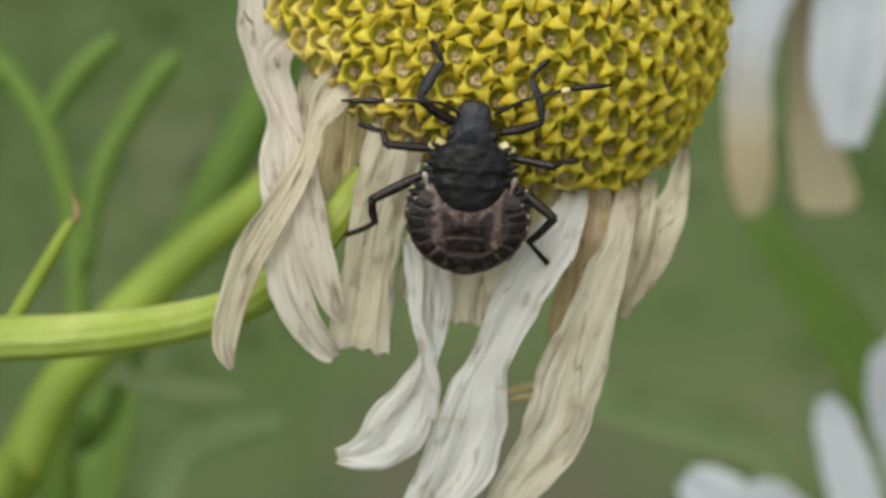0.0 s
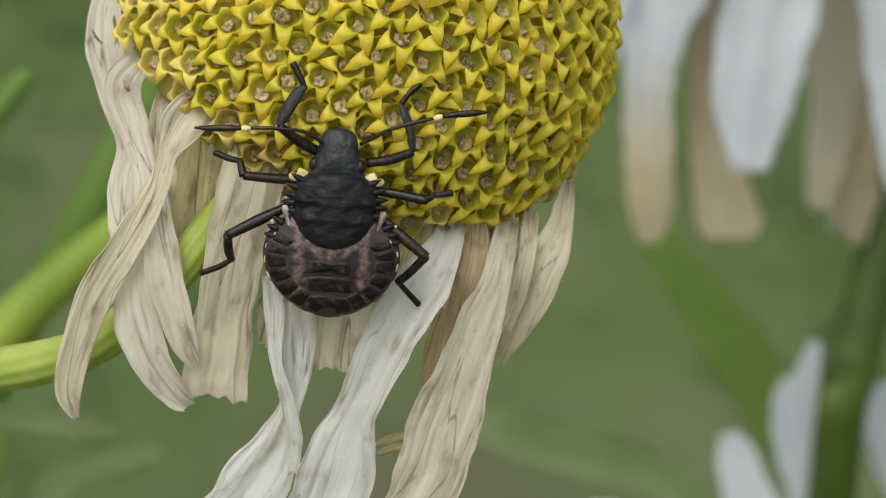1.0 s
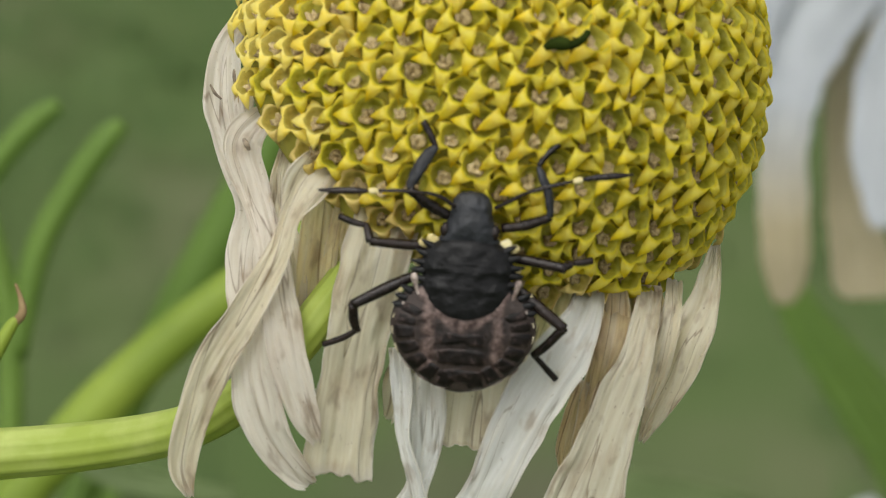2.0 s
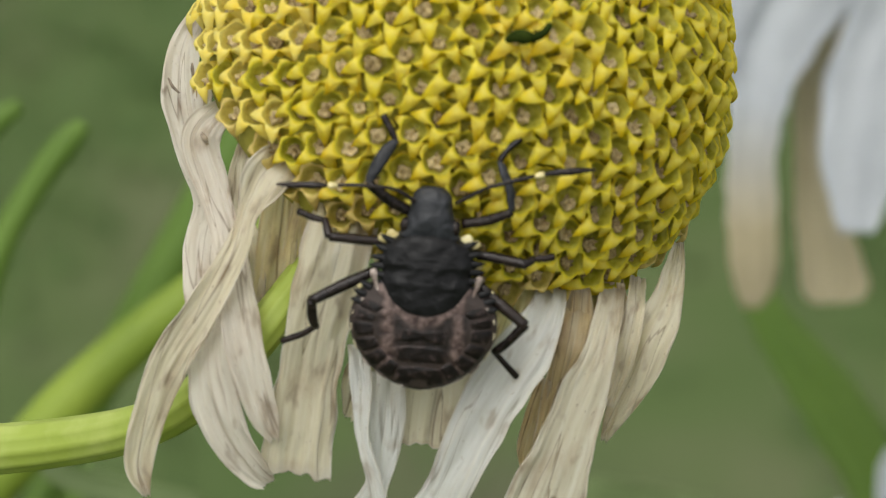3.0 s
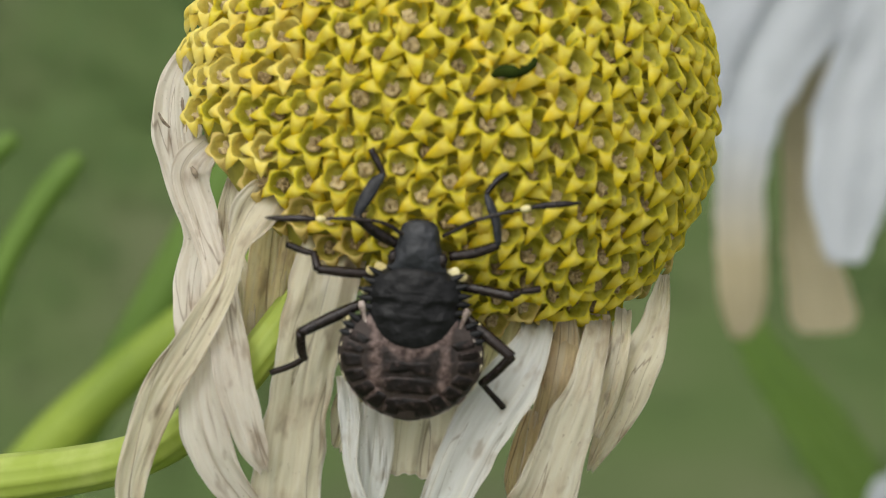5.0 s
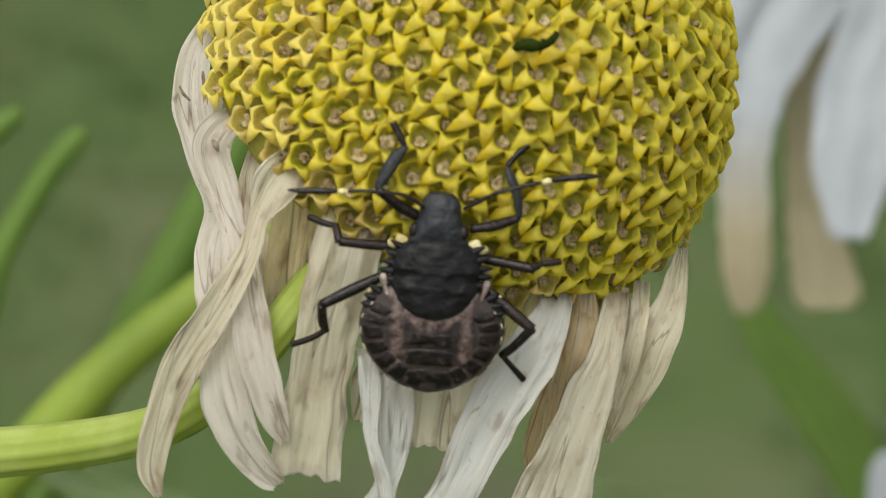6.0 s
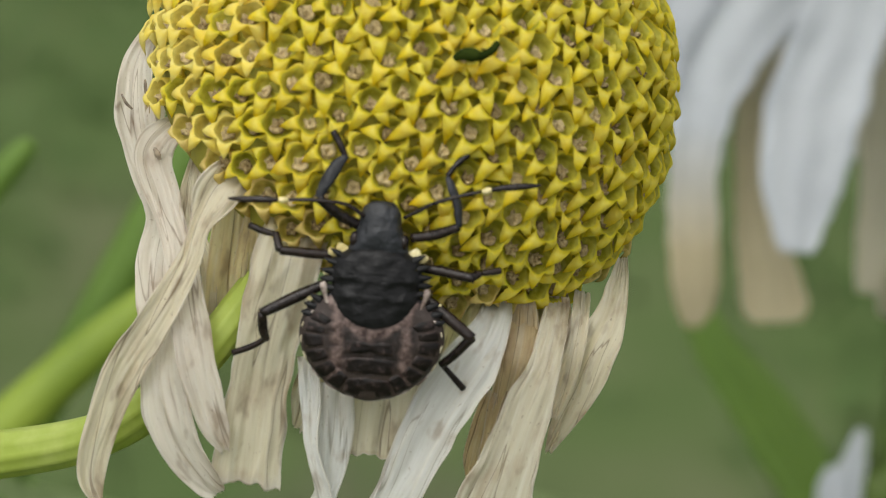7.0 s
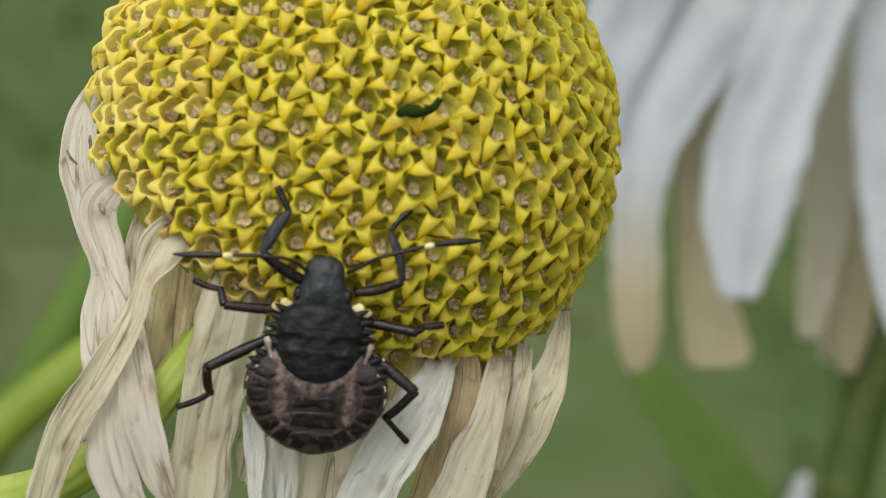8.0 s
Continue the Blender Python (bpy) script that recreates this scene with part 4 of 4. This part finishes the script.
    part("foot", tube(bmesh.new(), [(-2.9, -1.33, -0.3, 0.08), (-3.26, -1.63, -0.5, 0.09), (-3.82, -1.94, -0.75, 0.09)], 10), LEG, thigh)
    thigh = part("hind_leg", tube(bmesh.new(), [(1.37, 0.22, -0.2, 0.13), (2.09, -0.3, 0, 0.17), (2.77, -0.78, 0.15, 0.15)], 10), LEG, bug, "thin black leg")
    part("shin", tube(bmesh.new(), [(2.75, -0.75, 0.15, 0.14), (2.32, -1.33, -0.1, 0.13), (1.98, -1.7, -0.3, 0.12)], 10), LEG, thigh)
    part("foot", tube(bmesh.new(), [(1.98, -1.67, -0.3, 0.08), (2.33, -2.06, -0.5, 0.09), (2.65, -2.42, -0.7, 0.1)], 10), LEG, thigh)
    feeler = part("antenna", tube(bmesh.new(), [(-0.45, 2.45, 0.4, 0.06), (-0.84, 2.71, 0.5, 0.06), (-1.22, 2.82, 0.6, 0.05)], 8), LEG, bug, "black antenna with a cream band")
    part("antenna_middle", tube(bmesh.new(), [(-1.22, 2.82, 0.6, 0.05), (-1.74, 2.83, 0.65, 0.06), (-2.04, 2.83, 0.65, 0.06), (-2.54, 2.79, 0.65, 0.05)], 8), LEG, feeler)
    part("antenna_band", tube(bmesh.new(), [(-2.55, 2.79, 0.65, 0.06), (-2.69, 2.77, 0.65, 0.1), (-2.81, 2.77, 0.65, 0.06)], 8), CREAM, feeler, "cream band")
    part("antenna_tip", tube(bmesh.new(), [(-2.82, 2.76, 0.65, 0.06), (-3.17, 2.75, 0.65, 0.1), (-3.69, 2.7, 0.6, 0.1), (-4.18, 2.67, 0.55, 0.03)], 8), LEG, feeler)
    feeler = part("antenna", tube(bmesh.new(), [(0.63, 2.49, 0.4, 0.06), (1.04, 2.77, 0.55, 0.06), (1.4, 3.01, 0.67, 0.05)], 8), LEG, bug, "black antenna with a cream band")
    part("antenna_middle", tube(bmesh.new(), [(1.4, 3.01, 0.67, 0.05), (1.76, 3.16, 0.7, 0.06), (2.2, 3.31, 0.7, 0.06), (2.67, 3.44, 0.65, 0.05)], 8), LEG, feeler)
    part("antenna_band", tube(bmesh.new(), [(2.69, 3.43, 0.65, 0.06), (2.82, 3.48, 0.65, 0.1), (2.94, 3.52, 0.65, 0.06)], 8), CREAM, feeler, "cream band")
    part("antenna_tip", tube(bmesh.new(), [(2.95, 3.52, 0.65, 0.06), (3.31, 3.6, 0.65, 0.1), (3.83, 3.67, 0.6, 0.1), (4.29, 3.73, 0.55, 0.03)], 8), LEG, feeler)
    return bug


nymph()


# ---- what stands behind ----
def small_disc(x, y, z, r):
    bm = bmesh.new()
    bmesh.ops.create_uvsphere(bm, u_segments=48, v_segments=32, radius=r * MM, matrix=Matrix.Translation(Vector((x, y, z)) * MM))
    centre = Vector((x, y, z)) * MM
    for v in bm.verts:
        v.co = centre + (v.co - centre) * (1 + 0.06 * noise.noise((v.co - centre) * 1800))
    return bm


daisy_flower_x1 = thing("daisy_flower", "half-wilted daisy with white and tan drooping petals on a dark stem", "flower")
part("petal", ribbon([(21.83, 72, 16.98, 1.97, 0), (19.86, 72, 13.87, 4.89, 0), (17.46, 72, 10.49, 6.98, 0), (15.77, 72, 7.39, 6.0, 0), (14.79, 72, 4.57, 4.37, 0), (14.37, 72, 2.04, 2.98, 0), (14.14, 72, -0.49, 2.43, 0), (14.09, 72, -2.73, 2.59, 0), (14.15, 72, -5.26, 2.46, 0), (14.15, 72, -6.94, 2.0, 0), (14.09, 72, -8.06, 0.84, 0)], 51, 0.04, thick=0.12, ragged=0.1, along=30, across=12, folds=2), WILTING, daisy_flower_x1, "white petal that withers to tan at its tip")
part("petal", ribbon([(25.08, 71, 16.87, 1.8, 0), (23.95, 71, 13.51, 3.59, 0), (22.83, 71, 10.42, 4.24, 0), (21.65, 71, 7.62, 4.47, 0), (20.64, 71, 4.82, 4.71, 0), (19.83, 71, 2.02, 4.81, 0), (19.41, 71, -0.5, 4.1, 0), (19.24, 71, -2.17, 3.33, 0), (19.19, 71, -3.57, 2.26, 0), (19.19, 71, -4.35, 1.6, 0)], 52, 0.04, thick=0.12, ragged=0.1, along=30, across=12, folds=2), FRESH, daisy_flower_x1, "broad white petal")
part("petal", ribbon([(27.91, 73, 17.12, 2.13, 0), (27.68, 73, 13.72, 3.65, 0), (27.4, 73, 10.6, 4.55, 0), (27.4, 73, 7.2, 4.54, 0), (27.45, 73, 3.52, 4.47, 0), (27.62, 73, -0.16, 4.23, 0), (27.73, 73, -3.27, 3.38, 0), (27.84, 73, -5.81, 2.12, 0), (27.9, 73, -7.51, 0.72, 0)], 53, 0.04, thick=0.12, ragged=0.1, along=30, across=12, folds=2), FRESH, daisy_flower_x1, "broad white petal")
part("petal", ribbon([(19.82, 71.6, 17.20, 1.54, 0), (16.87, 71.6, 13.82, 3.37, 0), (14.20, 71.6, 10.44, 4.27, 0), (12.80, 71.6, 7.35, 3.65, 0), (11.96, 71.6, 3.98, 2.74, 0), (11.68, 71.6, 1.18, 1.4, 0)], 58, 0.04, thick=0.12, ragged=0.1, along=30, across=12, folds=2), FRESH, daisy_flower_x1, "broad white petal")
part("petal", ribbon([(22.89, 76, 15.15, 1.16, 0), (20.29, 76, 10.83, 1.27, 0), (18.8, 76, 7.37, 1.39, 0), (17.7, 76, 4.2, 1.79, 0), (17.42, 76, 1.33, 1.9, 0), (17.48, 76, -1.54, 2.01, 0), (17.88, 76, -4.13, 2.65, 0), (18.34, 76, -5.85, 3.22, 0), (18.63, 76, -7.14, 3.51, 0), (18.68, 76, -7.86, 2.42, 0)], 54, 0.12, thick=0.12, ragged=0.1, along=30, across=12, folds=2), FADED, daisy_flower_x1, "faded tan petal with a frayed end")
part("petal", ribbon([(27.51, 80, 15.6, 1.79, 0), (26.33, 80, 11.18, 2.37, 0), (25.33, 80, 7.05, 2.84, 0), (24.97, 80, 3.53, 2.9, 0), (24.74, 80, 0.29, 2.72, 0), (24.32, 80, -2.35, 2.24, 0), (23.97, 80, -4.7, 1.83, 0), (23.73, 80, -6.46, 1.18, 0)], 56, 0.12, thick=0.12, ragged=0.1, along=30, across=12, folds=2), WITHERED, daisy_flower_x1, "withered greyish petal")
part("petal", ribbon([(29.0, 82, 14.92, 1.5, 0), (27.8, 82, 9.56, 2.1, 0), (27.05, 82, 4.21, 2.39, 0), (26.55, 82, -0.55, 2.45, 0), (26.25, 82, -4.11, 2.39, 0), (26.07, 82, -6.48, 1.97, 0), (26.01, 82, -8.26, 0.84, 0)], 57, 0.12, thick=0.12, ragged=0.1, along=30, across=12, folds=2), FADED, daisy_flower_x1, "withered tan petal")
part("petal", ribbon([(26.29, 84, 16.02, 1.52, 0), (25.08, 84, 9.7, 1.81, 0), (24.48, 84, 3.99, 1.99, 0), (25.26, 84, -1.71, 2.11, 0), (25.62, 84, -5.31, 2.11, 0), (25.5, 84, -7.7, 1.21, 0)], 59, 0.12, thick=0.12, ragged=0.1, along=30, across=12, folds=2), WITHERED, daisy_flower_x1, "withered greyish petal")
part("disc", small_disc(24.89, 78.00, 20.62, 6.8), LOBE, daisy_flower_x1, "yellow dome of the wilting daisy")
part("stem", tube(bmesh.new(), [(27.51, 80, 18.25, 0.9), (30.66, 85, 8.58, 1.07), (30.82, 86, 1.06, 1.13), (29.14, 85, -4.1, 1.19), (27.85, 84, -7.7, 1.24), (27.0, 84, -10.7, 1.3), (26.28, 84, -13.69, 1.36), (25.68, 84, -16.39, 1.39), (25.08, 84, -19.98, 1.39)] + to_ground(24.48, 88.0, -22.98, 1.25), 16, ribs=8, depth=0.04), STEM_DARK, daisy_flower_x1, "dark green stem")
daisy_flower_x2 = thing("daisy_flower", "white daisy below, far out of focus", "flower")
part("petal", ribbon([(22.56, 86, -28.64, 1.97, 0), (21.61, 86, -26.03, 2.75, 0), (20.82, 86, -23.42, 3.01, 0), (20.16, 86, -21.14, 2.48, 0), (19.72, 86, -19.67, 2.03, 0), (19.47, 86, -18.69, 0.98, 0)], 61, 0.12, thick=0.12, ragged=0.1, along=30, across=12, folds=2), FRESH, daisy_flower_x2, "broad white petal")
part("petal", ribbon([(25.17, 86, -27.05, 1.97, 0), (24.55, 86, -23.79, 2.62, 0), (23.67, 86, -20.53, 2.95, 0), (23.14, 86, -18.25, 2.81, 0), (22.86, 86, -16.62, 1.96, 0), (22.74, 86, -15.65, 0.78, 0)], 62, 0.12, thick=0.12, ragged=0.1, along=30, across=12, folds=2), FRESH, daisy_flower_x2, "broad white petal")
part("petal", ribbon([(18.52, 88, -29.48, 2.65, 0), (15.75, 88, -27.15, 3.63, 0), (13.8, 88, -25.32, 3.96, 0), (12.5, 88, -24.16, 3.29, 0), (11.53, 88, -23.33, 1.65, 0)], 63, 0.12, thick=0.12, ragged=0.1, along=30, across=12, folds=2), FRESH, daisy_flower_x2, "broad white petal")
part("petal", ribbon([(20.49, 88, -28.84, 1.99, 0), (18.22, 88, -26.52, 2.64, 0), (16.59, 88, -25.02, 2.77, 0), (15.78, 88, -24.19, 1.98, 0), (15.46, 88, -23.7, 0.99, 0)], 66, 0.12, thick=0.12, ragged=0.1, along=30, across=12, folds=2), FRESH, daisy_flower_x2, "broad white petal")
part("petal", ribbon([(24.9, 85, -22.82, 1.56, 0), (23.99, 85, -19.4, 1.87, 0), (23.54, 85, -17.22, 2.05, 0), (23.71, 85, -15.37, 1.37, 0), (24.15, 85, -13.67, 0.56, 0)], 64, 0.12, thick=0.12, ragged=0.1, along=30, across=12, folds=2), FRESH, daisy_flower_x2, "broad white petal")
part("petal", ribbon([(30.0, 88, -23.13, 1.91, 0), (28.91, 88, -19.97, 2.86, 0), (28.45, 88, -17.77, 2.85, 0), (28.14, 88, -16.19, 1.27, 0)], 65, 0.12, thick=0.12, ragged=0.1, along=30, across=12, folds=2), FRESH, daisy_flower_x2, "broad white petal")
part("disc", small_disc(21.99, 90.00, -31.41, 5.8), LOBE, daisy_flower_x2, "yellow dome of the far daisy")
part("stem", tube(bmesh.new(), [(21.99, 90.0, -34.91, 1.05), (21.99, 91.0, -37.41, 1.08)] + to_ground(21.99, 92.0, -41.41, 1.1), 14), STEM_DARK, daisy_flower_x2, "dark green stem")
feathery_leaf = thing("feathery_leaf", "feathery green leaf with forked thread-like lobes", "leaf")
part("midrib", tube(bmesh.new(), [(-24.27, 60, 0.32, 0.51), (-22.73, 60, -1.96, 0.57), (-21.77, 60, -3.95, 0.59), (-20.7, 60, -8.51, 0.59), (-20.72, 60, -14.76, 0.63), (-21.45, 60, -22.16, 0.71)] + to_ground(-21.38, 60.8, -26.53, 0.49), 14), LEAF, feathery_leaf, "")
part("lobe", tube(bmesh.new(), [(-24.27, 60, 0.04, 0.51), (-25.09, 60, 1.75, 0.42), (-25.64, 60, 3.46, 0.28)], 14), LEAF, feathery_leaf, "")
part("lobe", tube(bmesh.new(), [(-22.27, 60, -2.99, 0.48), (-20.87, 60, -0.84, 0.59), (-19.43, 60, 0.69, 0.59), (-18.35, 60, 1.44, 0.37)], 14), LEAF, feathery_leaf, "")
part("lobe", tube(bmesh.new(), [(-20.43, 60, -10.22, 0.57), (-19.38, 60, -5.4, 0.63), (-17.63, 60, -2.16, 0.65), (-16.18, 60, -0.2, 0.65), (-15.4, 60, 0.56, 0.34)], 14), LEAF, feathery_leaf, "")
part("lobe", tube(bmesh.new(), [(-26.63, 60, -5.88, 0.28), (-25.15, 60, -1.65, 0.42), (-24.41, 60, 0.04, 0.51)], 14), LEAF, feathery_leaf, "")
tall_weed_x1 = thing("tall_weed", "thick yellow-green weed stalk behind the daisy", "weed")
part("stalk", tube(bmesh.new(), [(-6.05, 55.4, -1.96, 0.64), (-8.14, 52, -4.3, 0.84), (-10.61, 52, -6.31, 0.98), (-13.9, 52, -8.85, 1.06), (-16.95, 52, -11.61, 1.14), (-19.02, 52, -13.87, 1.14), (-20.95, 52, -16.14, 1.18), (-22.78, 52, -20.03, 1.25), (-24.46, 52, -23.83, 1.25)] + to_ground(-25.96, 54, -27.83, 0.92), 14), WEED, tall_weed_x1, "")
part("branch", tube(bmesh.new(), [(-9.98, 69, 1.91, 0.9), (-11.51, 69, -1.34, 1.16), (-13.34, 69, -4.59, 1.19), (-15.78, 69, -8.73, 1.05), (-18.53, 69, -13.77, 0.9), (-20.99, 69, -18.82, 0.9), (-22.84, 69, -22.98, 0.9)] + to_ground(-24.39, 74.1, -26.52, 0.79), 14), LEAF, tall_weed_x1, "")
bent_twig = thing("bent_twig", "thin green twig with a withered brown tip", "twig")
part("shoot", tube(bmesh.new(), [(-16.91, 1.3, -11, 0.29), (-17, 4.5, -10.77, 0.27), (-16.48, 6, -9.68, 0.28), (-15.64, 6, -8.3, 0.26), (-15.04, 6, -7.27, 0.2), (-14.83, 6, -7.03, 0.14)], 14), WEED, bent_twig, "")
part("tip", tube(bmesh.new(), [(-14.87, 6, -7.11, 0.14), (-14.67, 6, -6.82, 0.14), (-14.71, 6, -6.42, 0.09), (-14.88, 6, -5.92, 0.04)], 14), TIP, bent_twig, "withered brown tip")
grey_green_leaf_x1 = thing("grey_green_leaf", "narrow grey-green leaf, out of focus", "leaf")
part("blade", ribbon([(-20.91, 66, -14.63, 0.71, 0), (-18.58, 66, -15.93, 1.17, 0), (-15.65, 66, -16.6, 1.24, 0), (-12.43, 66, -17, 0.59, 0)], 71, 0.15, thick=0.12, ragged=0.0, along=24, across=8), LEAF_PALE, grey_green_leaf_x1, "")
part("midrib", tube(bmesh.new(), [(-20.93, 66.2, -14.64, 0.05), (-18.6, 66.2, -15.94, 0.09), (-15.67, 66.2, -16.62, 0.1), (-12.43, 66.2, -17.01, 0.05)], 14), LEAF_PALE, grey_green_leaf_x1, "")
grey_green_leaf_x2 = thing("grey_green_leaf", "broad grey-green leaf, far out of focus", "leaf")
part("blade", ribbon([(6.03, 130, -20.72, 1.97, 0), (10.35, 130, -22.15, 3.31, 0), (15.45, 130, -23.39, 3.54, 0), (19.75, 130, -25.21, 2.75, 0), (22.86, 130, -29.19, 1.57, 0)], 72, 0.15, thick=0.12, ragged=0.0, along=24, across=8), LEAF_PALE, grey_green_leaf_x2, "")
part("midrib", tube(bmesh.new(), [(6.04, 130.2, -20.73, 0.15), (10.35, 130.2, -22.16, 0.26), (15.46, 130.2, -23.41, 0.28), (19.77, 130.2, -25.22, 0.22), (22.88, 130.2, -29.2, 0.13)], 14), LEAF_PALE, grey_green_leaf_x2, "")
grass_blade_x1 = thing("grass_blade", "broad green grass blade, out of focus", "grass")
part("blade", ribbon([(15.08, 100, 2.35, 1.29, 0), (15.64, 100, -2.81, 1.49, 0), (16.7, 100, -7.96, 2, 0), (18.89, 100, -11.51, 2.97, 0), (21.09, 100, -14.45, 3.49, 0), (23.96, 100, -19.26, 3.62, 0), (26.39, 100, -23.46, 2.9, 0)], 73, 0.15, thick=0.12, ragged=0.0, along=24, across=8), LEAF, grass_blade_x1, "")
part("midrib", tube(bmesh.new(), [(15.1, 100.2, 2.36, 0.1), (15.64, 100.2, -2.8, 0.12), (16.72, 100.2, -7.97, 0.16), (18.91, 100.2, -11.52, 0.24), (21.11, 100.2, -14.46, 0.28), (23.99, 100.2, -19.28, 0.29), (26.42, 100.2, -23.49, 0.23)], 14), LEAF, grass_blade_x1, "")
grass_blade_x2 = thing("grass_blade", "green grass blade, out of focus", "grass")
part("blade", ribbon([(-19.58, 80, -15.83, 0.94, 0), (-20.73, 80, -18.98, 2.21, 0), (-21.73, 80, -22.44, 2.53, 0), (-22.25, 80, -25.91, 1.9, 0)], 74, 0.15, thick=0.12, ragged=0.0, along=24, across=8), LEAF, grass_blade_x2, "")
part("midrib", tube(bmesh.new(), [(-19.6, 80.2, -15.84, 0.08), (-20.75, 80.2, -18.99, 0.17), (-21.75, 80.2, -22.46, 0.2), (-22.27, 80.2, -25.94, 0.15)], 14), LEAF, grass_blade_x2, "")
grass_blade_x3 = thing("grass_blade", "grey-green grass blade, out of focus", "grass")
part("blade", ribbon([(-12.48, 100, -20.61, 0.83, 0), (-15.96, 100, -21.27, 1.59, 0), (-18.76, 100, -22.46, 1.73, 0), (-20.19, 100, -25.91, 1.73, 0)], 75, 0.15, thick=0.12, ragged=0.0, along=24, across=8), LEAF_PALE, grass_blade_x3, "")
part("midrib", tube(bmesh.new(), [(-12.5, 100.2, -20.62, 0.06), (-15.98, 100.2, -21.28, 0.13), (-18.77, 100.2, -22.46, 0.14), (-20.21, 100.2, -25.93, 0.14)], 14), LEAF_PALE, grass_blade_x3, "")


# ---- florets last ----
def florets(disc):
    kinds = [floret_mesh("floret", 20 + k) for k in range(10)]
    dry = floret_mesh("floret", 40, 0.6, LOBE_DRY, TUBE_TAN)
    faded = [floret_mesh("floret", 60 + k, 0.85, LOBE_PALE, TUBE_TAN) for k in range(4)]
    rng = random.Random(4)
    count, rest, made = 470, bmesh.new(), 0
    rest.verts.layers.float.new("tip")
    for i in range(count):
        u = (i + 0.5) / count
        cos_t = 1 - u * 1.13
        theta, phi = math.acos(cos_t), i * 2.399963
        p, n = dome(theta + rng.uniform(-1, 1) * 0.007, phi + rng.uniform(-1, 1) * 0.007 / max(0.1, math.sin(theta)))
        rise = (AXIS - n * AXIS.dot(n)).normalized()
        n = (n + rise * 0.7 * min(1.0, theta) + Vector((rng.uniform(-1, 1), rng.uniform(-1, 1), rng.uniform(-1, 1))) * 0.13).normalized()
        rise = (AXIS - n * AXIS.dot(n)).normalized()
        m = Matrix((rise, n.cross(rise), n)).transposed().to_4x4()
        m = Matrix.Translation(p * MM) @ m @ pose(0, 0, 0, 0, 0, rng.gauss(0, 15))
        size = rng.uniform(0.91, 1.15) * (1 - 0.14 * max(0, u - 0.8) / 0.2)
        m = m @ Matrix.Diagonal((size, size, size * rng.uniform(0.74, 0.98), 1))
        sort, mesh = 0, kinds[rng.randrange(10)]
        if u > 0.87 and rng.random() < 0.75:
            sort, mesh = 1, dry
        if rng.random() < 2.2 * (-p.x / R - 0.42):
            sort, mesh = 2, faded[rng.randrange(4)]
        if p.y < -0.86 and made < 300:
            ob = new("floret", mesh)
            ob.parent = disc
            ob.matrix_basis = m
            made += 1
        else:
            first, face = len(rest.verts), len(rest.faces)
            rest.from_mesh(mesh)
            rest.verts.ensure_lookup_table()
            rest.faces.ensure_lookup_table()
            bmesh.ops.transform(rest, matrix=m, verts=rest.verts[first:])
            for f in rest.faces[face:]:
                f.material_index += 3 * sort
    back = new("floret_mass", mesh_of("floret_mass", rest, LOBE, TUBE, STIGMA, LOBE_DRY, TUBE_TAN, STIGMA, LOBE_PALE, TUBE_TAN, STIGMA))
    back.parent = disc
    tagged(back, "yellow florets on the far side", kind="stuff")


florets(disc)


# ---- what moves ----
def motions():
    """The feathery leaf sways a little in the wind; all else is still."""
    sway = [(0.0, 0.0), (0.5, -0.5), (1.0, -0.75), (1.5, -1.6), (3.5, -1.8), (5.0, -1.65), (6.5, -1.85), (8.0, -1.85)]
    walk(feathery_leaf, [(t, BASE @ pose(x * MM, 0, 0)) for t, x in sway])


motions()
